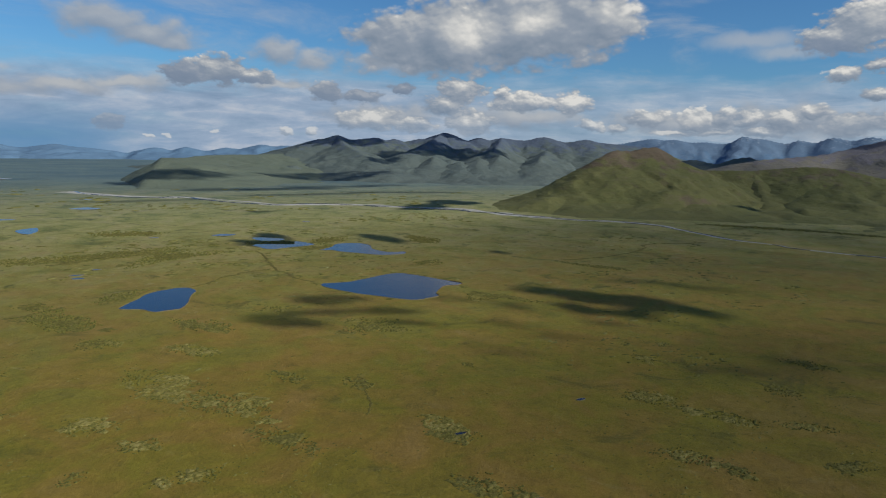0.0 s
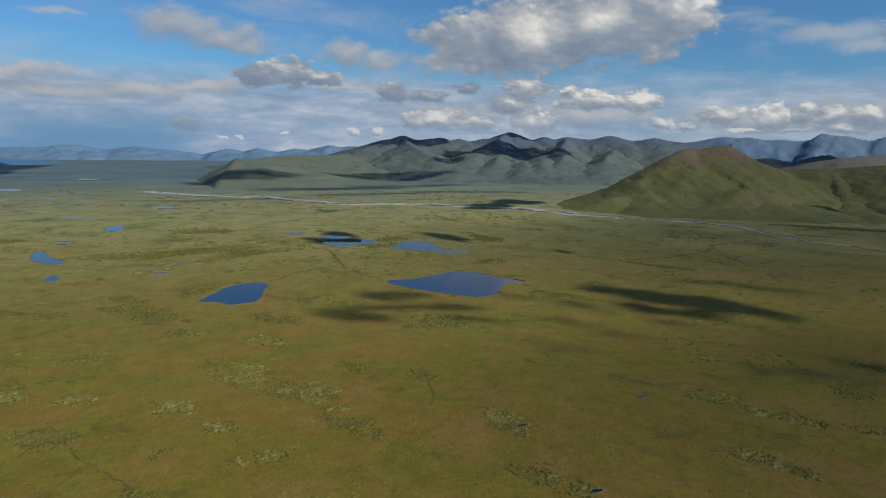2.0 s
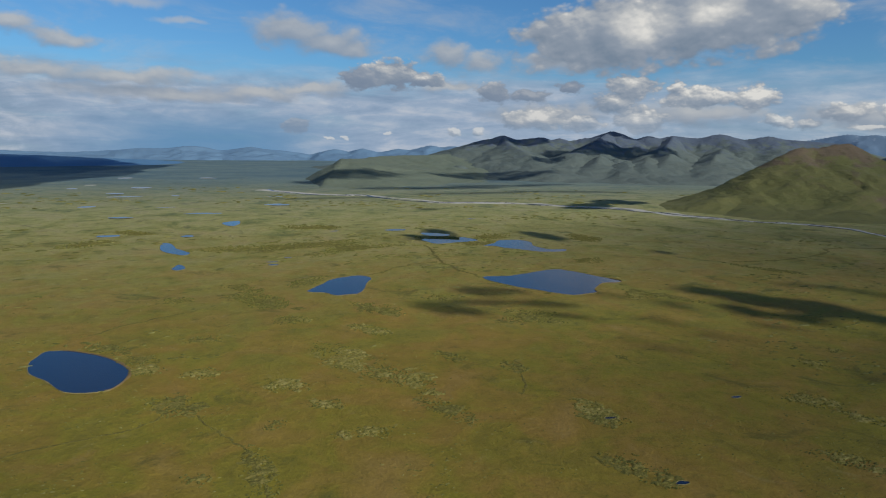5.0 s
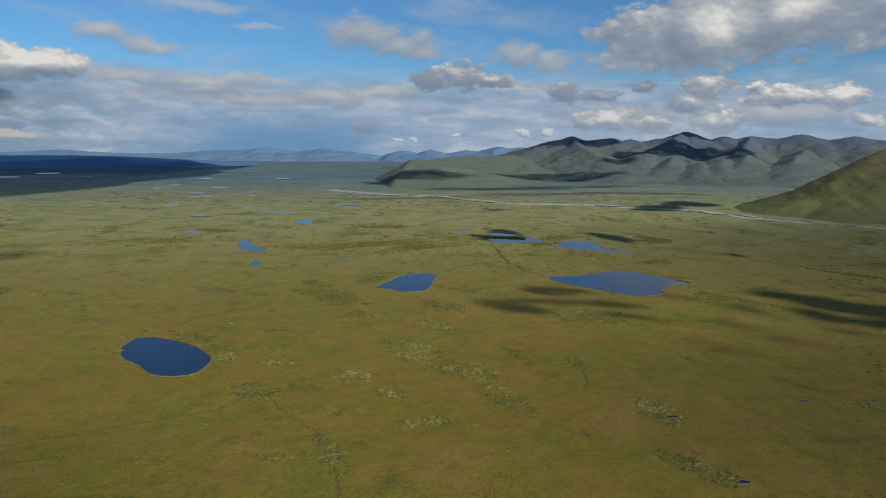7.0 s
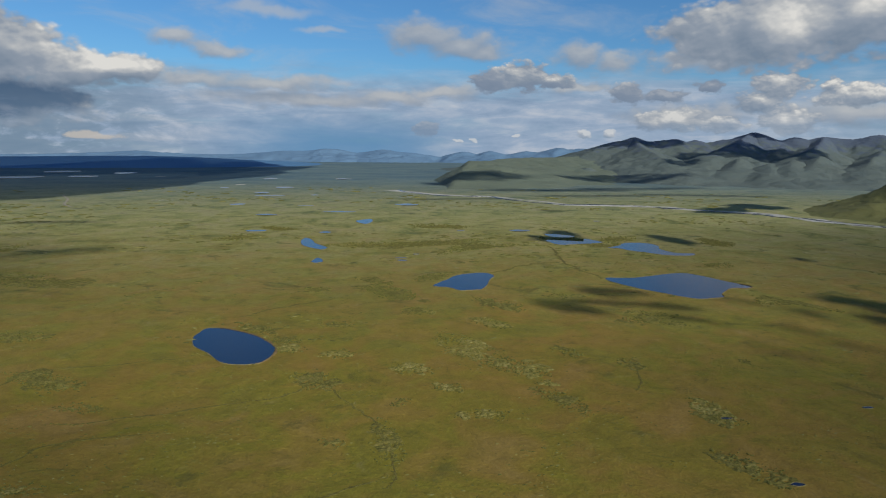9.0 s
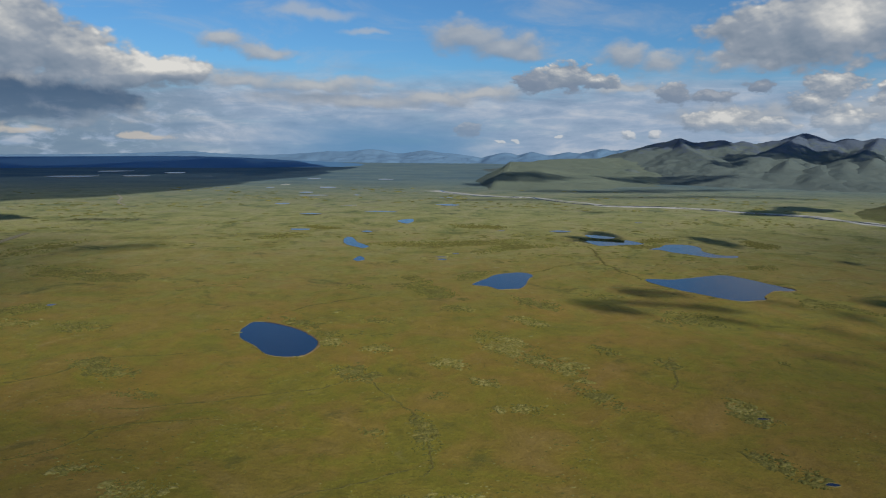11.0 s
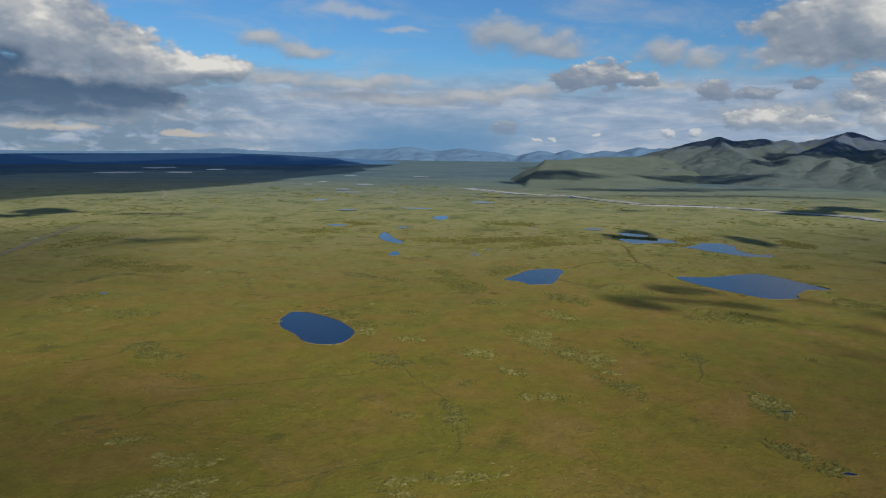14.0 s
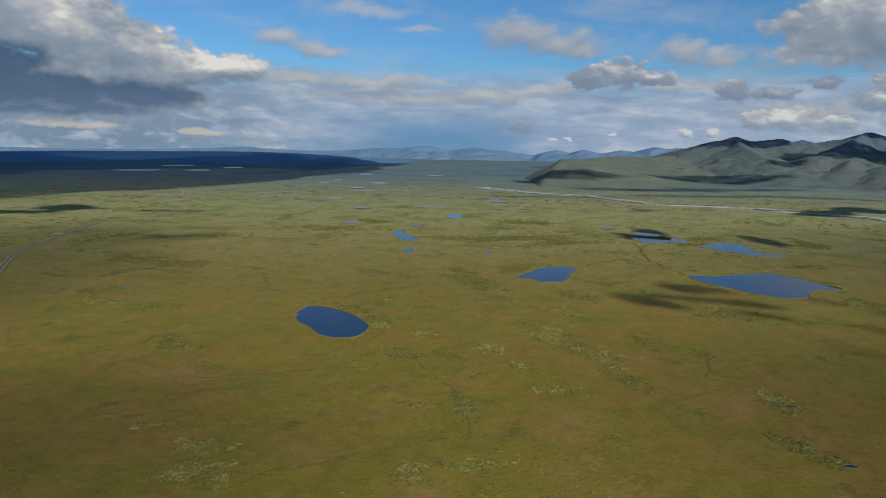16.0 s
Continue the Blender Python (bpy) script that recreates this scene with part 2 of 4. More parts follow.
# radiances of the clouds, on the scale of the sky before its strength
SKY_BLUE = (0.36, 0.64, 0.88)
SKY_CLOUD = [(1.7, 2.25, 3.0), (2.6, 3.05, 3.7), (4.3, 4.5, 4.7), (6.8, 6.7, 6.4)]
SKY_SOFT = (2.8, 3.25, 3.9)
SKY_STORM = (0.55, 1.05, 1.85)
SKY_GREY = (1.75, 2.3, 3.2)
SKY_LAYER = [(1.9, 2.8, 4.1), (2.9, 3.75, 5.0), (4.9, 5.25, 5.85)]
SKY_LAYER_WEST = (1.35, 2.1, 2.9)
SKY_PEACH = (5.4, 4.9, 4.3)
SKY_RAIN = (1.1, 2.5, 4.3)
make_world()

# ---- plan and noise ----
def lattice(ix, iy, seed):
    h = (ix.astype(np.int64) * 374761393 + iy.astype(np.int64) * 668265263 + seed * 974634777) & 0xFFFFFFFF
    h = ((h ^ (h >> 13)) * 1274126177) & 0xFFFFFFFF
    return ((h ^ (h >> 16)) & 0xFFFF) / 65535.0


def vnoise(x, y, seed=0):
    """Smooth value noise, -1 to 1, one cell a unit."""
    ix, iy = np.floor(x), np.floor(y)
    fx, fy = x - ix, y - iy
    fx, fy = fx * fx * (3 - 2 * fx), fy * fy * (3 - 2 * fy)
    a, b = lattice(ix, iy, seed), lattice(ix + 1, iy, seed)
    c, d = lattice(ix, iy + 1, seed), lattice(ix + 1, iy + 1, seed)
    return 2 * ((a * (1 - fx) + b * fx) * (1 - fy) + (c * (1 - fx) + d * fx) * fy) - 1


def fbm(x, y, octaves=4, seed=0, rough=0.5):
    total, amp = np.zeros_like(x, dtype=float), 1.0
    for k in range(octaves):
        total += amp * vnoise(x * 2 ** k + 17.3 * k, y * 2 ** k - 9.1 * k, seed + k)
        amp *= rough
    return total


def spline(points, steps=8, closed=False):
    """A smooth line through plan points (Catmull-Rom)."""
    pts = np.array(points, float)
    n = len(pts)
    out = []
    for i in range(n if closed else n - 1):
        at = (lambda k: pts[k % n]) if closed else (lambda k: pts[min(max(k, 0), n - 1)])
        p0, p1, p2, p3 = at(i - 1), at(i), at(i + 1), at(i + 2)
        for s in np.linspace(0, 1, steps, endpoint=False):
            out.append(0.5 * (2 * p1 + (p2 - p0) * s + (2 * p0 - 5 * p1 + 4 * p2 - p3) * s * s + (3 * p1 - p0 - 3 * p2 + p3) * s ** 3))
    if not closed:
        out.append(pts[-1])
    return np.array(out)


def line_distance(x, y, line, closed=False, offsets=False):
    """Distance of many points to a polyline, and the place along it (index units)."""
    best, where = np.full(x.shape, 1e9), np.zeros(x.shape)
    away = np.zeros((2, *x.shape))
    n = len(line)
    for i in range(n if closed else n - 1):
        a, b = line[i][:2], line[(i + 1) % n][:2]
        d = b - a
        s = np.clip(((x - a[0]) * d[0] + (y - a[1]) * d[1]) / max(d @ d, 1e-9), 0, 1)
        r = np.hypot(x - a[0] - s * d[0], y - a[1] - s * d[1])
        m = r < best
        best[m], where[m] = r[m], (i + s)[m]
        away[0][m], away[1][m] = (x - a[0] - s * d[0])[m], (y - a[1] - s * d[1])[m]
    return (best, where, away) if offsets else (best, where)


def inside(x, y, poly):
    hit = np.zeros(x.shape, bool)
    for i in range(len(poly)):
        (x0, y0), (x1, y1) = poly[i - 1], poly[i]
        if y0 != y1:
            hit ^= ((y0 > y) != (y1 > y)) & (x < (x1 - x0) * (y - y0) / (y1 - y0) + x0)
    return hit


def mesh_object(name, verts, faces, material, parent=None, smooth=True):
    me = bpy.data.meshes.new(name)
    me.from_pydata([tuple(map(float, v)) for v in verts], [], faces)
    me.materials.append(material)
    me.polygons.foreach_set("use_smooth", [smooth] * len(me.polygons))
    me.update()
    ob = new(name, me)
    ob.parent = parent
    return ob


# ---- materials ----
def material(name):
    m = bpy.data.materials.new(name)
    m.use_nodes = True
    t = m.node_tree
    t.nodes.clear()
    n = Nodes(t)
    bsdf = n.put("ShaderNodeBsdfPrincipled")
    t.links.new(bsdf.outputs[0], n.put("ShaderNodeOutputMaterial").inputs[0])
    place = n.put("ShaderNodeNewGeometry").outputs["Position"]
    return m, n, bsdf, place


def finish(n, bsdf, colour, rough=0.9, bump=None, strength=0.3, distance=0.3):
    n.t.links.new(colour, bsdf.inputs["Base Color"])
    bsdf.inputs["Roughness"].default_value = rough
    bsdf.inputs["Specular IOR Level"].default_value = 0.15
    if bump is not None:
        b = n.put("ShaderNodeBump", {"Height": bump, "Strength": strength, "Distance": distance})
        n.t.links.new(b.outputs[0], bsdf.inputs["Normal"])


def tundra_material():
    """Sedge and moss tundra: olive, brown and fresh green in patches, greyed and blued on the far plain by painted
    distance haze.
    """
    m, n, bsdf, p = material("tundra")
    big = n.noise(p, 0.006, 5.0, 0.55, 0.6)
    mid = n.noise(p, 0.028, 5.0, 0.6, 0.8)
    fine = n.noise(p, 0.35, 6.0, 0.65)
    tiny = n.noise(p, 2.2, 3.0, 0.6)
    c = n.ramp(big, [(0.30, (0.200, 0.128, 0.027)), (0.43, (0.178, 0.124, 0.023)), (0.55, (0.150, 0.130, 0.018)), (0.68, (0.194, 0.128, 0.031))])
    patch = n.ramp(mid, [(0.28, (0.216, 0.144, 0.050)), (0.44, (0.178, 0.122, 0.026)), (0.57, (0.138, 0.132, 0.016)), (0.74, (0.088, 0.086, 0.015))])
    c = n.mix(0.55, c, patch)
    # distance haze put into the base colour: paler first, then bluer
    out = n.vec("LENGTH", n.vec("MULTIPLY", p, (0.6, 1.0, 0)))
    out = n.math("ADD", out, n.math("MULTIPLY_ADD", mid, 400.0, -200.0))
    haze_share = n.smooth(out, 330.0, 1250.0)
    # lichen patches, already lightened by the painted haze
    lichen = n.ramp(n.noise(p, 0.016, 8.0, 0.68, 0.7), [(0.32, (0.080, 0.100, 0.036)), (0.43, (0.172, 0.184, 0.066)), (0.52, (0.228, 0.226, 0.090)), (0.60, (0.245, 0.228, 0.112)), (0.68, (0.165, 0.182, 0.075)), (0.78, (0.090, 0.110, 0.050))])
    c = n.mix(haze_share, c, lichen)
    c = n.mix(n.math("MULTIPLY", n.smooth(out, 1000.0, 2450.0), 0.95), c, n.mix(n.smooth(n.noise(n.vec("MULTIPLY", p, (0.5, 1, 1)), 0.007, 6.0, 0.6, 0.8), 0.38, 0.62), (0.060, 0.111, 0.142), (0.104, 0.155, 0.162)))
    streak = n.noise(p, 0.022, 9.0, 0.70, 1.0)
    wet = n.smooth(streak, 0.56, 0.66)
    # dark streaks turn to the painted haze blue far out
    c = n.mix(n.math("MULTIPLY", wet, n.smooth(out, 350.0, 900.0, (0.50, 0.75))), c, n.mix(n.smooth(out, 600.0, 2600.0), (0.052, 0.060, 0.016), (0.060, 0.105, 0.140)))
    dry = n.smooth(n.noise(p, 0.03, 9.0, 0.7, 0.8), 0.60, 0.70)
    c = n.mix(n.math("MULTIPLY", dry, n.smooth(out, 350.0, 900.0, (0.22, 0.50))), c, (0.255, 0.215, 0.110))
    # broken lines of scrub and of bleached moss on the far plain
    scrub = n.math("MULTIPLY", n.smooth(n.noise(p, 0.055, 6.0, 0.72, 1.2), 0.57, 0.63), n.smooth(n.noise(p, 0.006, 4.0, 0.6), 0.42, 0.58))
    c = n.mix(n.math("MULTIPLY", scrub, n.smooth(out, 350.0, 800.0, (0.15, 0.62))), c, (0.058, 0.068, 0.026))
    moss = n.math("MULTIPLY", n.smooth(n.noise(n.vec("ADD", p, (310.0, 90.0, 0.0)), 0.07, 6.0, 0.72, 1.2), 0.60, 0.66), n.smooth(n.noise(p, 0.008, 4.0, 0.6), 0.40, 0.60))
    c = n.mix(n.math("MULTIPLY", moss, n.smooth(out, 350.0, 800.0, (0.10, 0.55))), c, (0.30, 0.27, 0.155))
    speck = n.smooth(fine, 0.56, 0.72)
    c = n.mix(n.math("MULTIPLY", speck, 0.42), c, (0.055, 0.056, 0.014))
    pale = n.smooth(n.noise(p, 0.6, 5.0, 0.6), 0.62, 0.78)
    c = n.mix(n.math("MULTIPLY", pale, 0.30), c, (0.20, 0.18, 0.080))
    tone = n.ramp(n.noise(p, 0.10, 10.0, 0.78, 0.6), [(0.34, (0.76, 0.79, 0.80)), (0.5, (0.96, 0.97, 1.0)), (0.66, (1.14, 1.14, 1.19))])
    c = n.mix(1.0, c, tone, "MULTIPLY")
    grain = n.ramp(n.noise(p, 0.9, 8.0, 0.78), [(0.34, (0.82, 0.83, 0.80)), (0.5, (1.0, 1.0, 1.0)), (0.66, (1.15, 1.14, 1.15))])
    c = n.mix(1.0, c, grain, "MULTIPLY")
    h = n.math("ADD", n.math("MULTIPLY", fine, 1.0), n.math("MULTIPLY", tiny, 0.35))
    finish(n, bsdf, c, 0.95, h, 0.75, 0.9)
    return m


def water_material():
    m, n, bsdf, p = material("lake_water")
    ripple = n.noise(n.vec("MULTIPLY", p, (1.0, 0.5, 1)), 1.6, 4.0, 0.6)
    gust = n.noise(p, 0.03, 4.0)
    c = n.mix(gust, (0.004, 0.011, 0.036), (0.007, 0.016, 0.045))
    finish(n, bsdf, c, 0.08, ripple, 0.4, 0.12)
    bsdf.inputs["Specular IOR Level"].default_value = 0.5
    bsdf.inputs["IOR"].default_value = 1.33
    return m


def slope_material(name, low, high, rock, rock_from, snow=None, mottle=0.4):
    """A mountainside: turf below, bare brown or grey scree above and on the steep faces."""
    m, n, bsdf, p = material(name)
    a = n.noise(p, 0.012, 7.0, 0.6, 0.6)
    b = n.noise(n.vec("MULTIPLY", p, (1, 1, 2.5)), 0.05, 6.0, 0.65)
    c = n.mix(a, low, high)
    nz = n.put("ShaderNodeSeparateXYZ", {0: n.put("ShaderNodeNewGeometry").outputs["Normal"]}).outputs[2]
    z = n.put("ShaderNodeSeparateXYZ", {0: p}).outputs[2]
    run = n.noise(n.vec("MULTIPLY", p, (1, 1, 0.12)), 0.022, 5.0, 0.6, 0.5)
    up = n.math("ADD", n.math("ADD", n.math("MULTIPLY_ADD", b, 40.0, -20.0), n.math("MULTIPLY_ADD", run, 240.0, -120.0)), z)
    bare = n.math("MAXIMUM", n.smooth(up, rock_from - 25, rock_from + 25), n.smooth(n.math("ADD", nz, n.math("MULTIPLY_ADD", b, 0.3, -0.15)), 0.88, 0.70))
    c = n.mix(n.math("MULTIPLY", bare, 0.85), c, rock)
    c = n.mix(n.math("MULTIPLY", n.smooth(b, 0.55, 0.72), mottle), c, tuple(v * 0.45 for v in low))
    if snow:
        c = n.mix(n.math("MULTIPLY", n.smooth(up, snow - 12, snow + 20), n.smooth(b, 0.50, 0.66, (0.0, 0.45))), c, (0.42, 0.47, 0.53))
    finish(n, bsdf, c, 0.95, b, 0.7, 6.0)
    return m


def plain_material(name, a, b, scale, rough=0.9, bump=0.2, islands=None):
    m, n, bsdf, p = material(name)
    f = n.noise(p, scale, 6.0, 0.6)
    c = n.mix(n.smooth(f, 0.35, 0.65), a, b)
    c = n.mix(n.math("MULTIPLY", n.noise(p, scale * 7, 3.0), 0.35), c, tuple(v * 0.6 for v in a))
    if islands:
        each = n.put("ShaderNodeNewGeometry").outputs["Random Per Island"]
        c = n.mix(n.smooth(each, 0.1, 0.9, (0.0, 0.6)), c, islands)
    finish(n, bsdf, c, rough, f, 0.5, bump)
    return m


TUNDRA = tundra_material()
WATER = water_material()
TURF_HILL = slope_material("turf_hill", (0.085, 0.098, 0.034), (0.122, 0.116, 0.050), (0.108, 0.082, 0.064), 98, None, 0.55)
# range turf and rock, with the blue of distance haze mixed into the colour
HAZED_TURF_RANGE = slope_material("hazed_turf_range", (0.070, 0.097, 0.098), (0.092, 0.113, 0.105), (0.064, 0.086, 0.132), 122, None, 0.45)
# headland green, shifted towards blue to carry painted haze
HAZED_TURF_HEAD = slope_material("hazed_turf_headland", (0.086, 0.116, 0.094), (0.114, 0.134, 0.102), (0.088, 0.118, 0.130), 190)
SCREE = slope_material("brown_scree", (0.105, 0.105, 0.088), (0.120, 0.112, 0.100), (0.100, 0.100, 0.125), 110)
# the blue of distance haze is painted into these three base colours
HAZED_RIDGE = slope_material("hazed_ridge", (0.060, 0.150, 0.270), (0.075, 0.165, 0.290), (0.065, 0.150, 0.270), 90)
FAR_HAZED_ROCK = slope_material("far_hazed_rock", (0.068, 0.135, 0.228), (0.086, 0.155, 0.248), (0.098, 0.152, 0.228), 105, 205, 0.2)
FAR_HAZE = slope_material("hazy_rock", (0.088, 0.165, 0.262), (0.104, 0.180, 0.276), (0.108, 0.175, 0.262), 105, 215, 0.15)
GRAVEL = plain_material("river_gravel", (0.30, 0.30, 0.285), (0.42, 0.415, 0.40), 0.08)
ROAD = plain_material("road_gravel", (0.11, 0.10, 0.055), (0.16, 0.14, 0.08), 0.3)
TRACK = plain_material("track_gravel", (0.21, 0.20, 0.15), (0.27, 0.25, 0.20), 0.3)
LICHEN = plain_material("pale_lichen", (0.148, 0.146, 0.046), (0.182, 0.175, 0.066), 0.4, islands=(0.115, 0.112, 0.028))
SHRUB = plain_material("willow_shrub", (0.060, 0.066, 0.016), (0.092, 0.094, 0.026), 0.5, islands=(0.118, 0.112, 0.028))
def turf_material(name, dark, mean, light):
    m, n, bsdf, p = material(name)
    f = n.noise(n.vec("MULTIPLY", p, (0.6, 1, 1)), 0.9, 6.0, 0.65, 0.8)
    g = n.noise(p, 0.14, 4.0, 0.6)
    c = n.ramp(n.math("ADD", f, n.math("MULTIPLY_ADD", g, 0.5, -0.25)), [(0.36, dark), (0.50, mean), (0.66, light)])
    finish(n, bsdf, c, 0.95, n.noise(p, 2.5, 4.0), 0.5, 0.25)
    return m


HUMMOCK = turf_material("hummock_turf", (0.080, 0.078, 0.018), (0.150, 0.136, 0.036), (0.215, 0.192, 0.074))
THICKET = turf_material("thicket_turf", (0.056, 0.056, 0.014), (0.102, 0.096, 0.024), (0.165, 0.146, 0.046))
CREEK_TURF = turf_material("creek_turf", (0.060, 0.055, 0.015), (0.090, 0.080, 0.020), (0.125, 0.110, 0.028))
CREEK_SCRUB = plain_material("creek_scrub", (0.075, 0.078, 0.020), (0.105, 0.102, 0.026), 0.5, islands=(0.12, 0.11, 0.028))
SEDGE = plain_material("shore_sedge", (0.150, 0.130, 0.050), (0.210, 0.175, 0.080), 0.3)
PEAT = plain_material("peat_bank", (0.12, 0.088, 0.04), (0.165, 0.118, 0.056), 0.3)
CLOUD = plain_material("cloud_white", (0.80, 0.80, 0.80), (0.85, 0.85, 0.85), 0.01, 1.0)


def thin_cloud(name, share):
    """Cloud that lets this share of the sun through."""
    m, n, bsdf, p = material(name)
    bsdf.inputs["Base Color"].default_value = (0.82, 0.82, 0.82, 1)
    bsdf.inputs["Roughness"].default_value = 1.0
    clear = n.put("ShaderNodeBsdfTransparent")
    mixed = n.put("ShaderNodeMixShader", {0: math.sqrt(share)})
    n.t.links.new(bsdf.outputs[0], mixed.inputs[1])
    n.t.links.new(clear.outputs[0], mixed.inputs[2])
    n.t.links.new(mixed.outputs[0], n.t.nodes["Material Output"].inputs[0])
    return m


CLOUD_THIN, CLOUD_VEIL, CLOUD_DEEP, CLOUD_DECK = thin_cloud("cloud_thin", 0.48), thin_cloud("cloud_veil", 0.40), thin_cloud("cloud_deep", 0.30), thin_cloud("cloud_deck", 0.20)

# ---- lakes: shore lines in plan ----
LAKES = {
    "oval": [(-84, 472), (-60, 456), (-46, 436), (-40, 419), (-45, 398), (-52, 394), (-66, 398), (-78, 418), (-89, 435), (-91, 457)],
    "pear": [(77, 589), (91, 611), (105, 632), (123, 642), (136, 640), (138, 626), (129, 603), (119, 575), (109, 567), (96, 568), (89, 580)],
    "large": [(238, 606), (260, 605), (284, 612), (321, 623), (335, 607), (342, 582), (352, 559), (344, 550), (329, 551), (310, 533), (302, 520), (280, 517), (269, 529), (256, 549), (242, 576)],
    "bent": [(315, 785), (334, 801), (353, 821), (377, 819), (384, 797), (374, 770), (378, 742), (397, 736), (386, 720), (360, 725), (346, 743), (332, 762), (326, 778)],
    "upper_twin": [(277, 912), (293, 908), (310, 888), (297, 875), (278, 884)],
    "lower_twin": [(258, 855), (282, 853), (303, 840), (315, 861), (327, 833), (318, 822), (291, 815), (266, 812), (259, 835)],
    "west": [(-45, 892), (-36, 887), (-29, 850), (-19, 826), (-14, 811), (-20, 797), (-31, 810), (-44, 838)],
    "west_pond": [(-29, 721), (-24, 741), (-18, 726), (-19, 714), (-26, 710)],
    "north": [(29, 1090), (51, 1111), (51, 1069), (40, 1043), (29, 1065)],
}
# small pools: centre and half axes
POOLS = [(-19, 950, 9, 8), (-118, 1188, 20, 10), (136, 1371, 22, 20), (3, 1229, 27, 11), (-112, 972, 14, 9), (63, 718, 5, 4), (-241, 526, 3, 3.5), (253, 952, 13, 9),
         (-152, 1606, 32, 14), (158, 233, 2.6, 1.3), (240, 295, 3.0, 1.2), (166, 292, 2.6, 1.2), (63, 734, 7, 3), (82, 757, 4, 3), (170, 957, 6, 4), (150, 1560, 22, 9), (-60, 1350, 16, 7), (410, 1060, 8, 5),
         (-1711, 3446, 45, 110), (-1420, 3228, 29, 80), (-1008, 2369, 72, 70), (-1021, 2808, 54, 80), (-828, 2442, 43, 50), (-774, 2705, 33, 60), (-137, 1897, 22, 30), (-216, 2355, 23, 36), (-178, 1701, 17, 24),
         (-191, 1383, 15, 17), (-52, 1622, 11, 16), (-287, 1878, 14, 22), (24, 2350, 27, 34)]


def shore(points, seed):
    line = spline(points, 8, True)
    s = np.arange(len(line))
    return line + np.stack([vnoise(s * 0.31, s * 0 + 3.3, seed), vnoise(s * 0.31, s * 0 + 8.1, seed + 5)], 1) * 0.8


SHORES = [shore(p, 11 * i) for i, p in enumerate(LAKES.values())]
for i, (cx, cy, a, b) in enumerate(POOLS):
    ang = np.linspace(0, 2 * np.pi, 24, endpoint=False)
    r = 1 + 0.28 * vnoise(np.cos(ang) * 1.4 + i * 7, np.sin(ang) * 1.4, 31)
    SHORES.append(np.stack([cx + a * r * np.cos(ang), cy + b * r * np.sin(ang)], 1))

RIVER = [(140, 1790), (230, 1650), (306, 1580), (349, 1569), (425, 1428), (477, 1345), (545, 1338), (626, 1301), (674, 1246), (758, 1169), (788, 1099), (796, 1040), (820, 990), (869, 912),
         (907, 870), (932, 806), (912, 757), (888, 678), (880, 636), (889, 583), (882, 547), (905, 470), (930, 420), (980, 330)]
RIVER_LINE = spline(RIVER, 10)
ROAD_PLAN = [(-250, 330), (-320, 470), (-380, 595), (-405, 652), (-419, 696), (-424, 734), (-431, 777), (-440, 824), (-446, 878), (-452, 930)]
ROAD_LINE = spline(ROAD_PLAN, 10)


def ground_height(x, y):
    z = 0.55 * fbm(x / 34.0, y / 34.0, 3, 3) + 0.9 * vnoise(x / 160.0, y / 160.0, 9)
    far = np.clip((np.hypot(x, y) - 900) / 1500, 0, 1)
    z = z * (1 - 0.5 * far)
    for line in SHORES:
        lo, hi = line.min(0) - 40, line.max(0) + 40
        m = (x > lo[0]) & (x < hi[0]) & (y > lo[1]) & (y < hi[1])
        if not m.any():
            continue
        d, _ = line_distance(x[m], y[m], line, True)
        ins = inside(x[m], y[m], line)
        k = np.clip(d / 30, 0, 1)
        k = k * k * (3 - 2 * k)
        z[m] = np.where(ins, -0.05 - 0.25 * np.clip(d, 0, 6), z[m] * k - 0.05 * (1 - k))
    for line, w in ((RIVER_LINE, 40), (ROAD_LINE, 14)):
        d, _ = line_distance(x, y, line)
        k = np.clip((d - w * 0.6) / w, 0, 1)
        z = z * k - (0.25 if w == 40 else 0.1) * (1 - k)
    return z


def spacing(lo, hi, a, b, step, grow):
    mid = np.arange(a, b + step, step)
    def tail(start, end, sign):
        out, s, v = [], step, start
        while (end - v) * sign > 0:
            s *= grow
            v += sign * s
            out.append(v)
        return out
    return np.array(tail(mid[0], lo, -1)[::-1] + list(mid) + tail(mid[-1], hi, 1))


def sheet(name, xs, ys, zs, mat, keep=None):
    """A height field over a grid, less the faces where keep is false."""
    ny, nx = zs.shape
    X, Y = np.meshgrid(xs, ys)
    verts = np.stack([X.ravel(), Y.ravel(), zs.ravel()], 1)
    i = (np.arange(ny - 1)[:, None] * nx + np.arange(nx - 1)[None]).ravel()
    quads = np.stack([i, i + 1, i + nx + 1, i + nx], 1)
    if keep is not None:
        quads = quads[keep.ravel()[quads].any(1)]
        used = np.unique(quads)
        remap = np.full(len(verts), -1)
        remap[used] = np.arange(len(used))
        verts, quads = verts[used], remap[quads]
    return mesh_object(name, verts, quads.tolist(), mat)


gx = spacing(-6000, 6000, -420, 560, 4.0, 1.05)
gy = spacing(-5200, 6000, 180, 760, 4.0, 1.05)
GX, GY = np.meshgrid(gx, gy)
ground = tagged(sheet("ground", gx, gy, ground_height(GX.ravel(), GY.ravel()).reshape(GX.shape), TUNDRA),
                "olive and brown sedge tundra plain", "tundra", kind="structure")


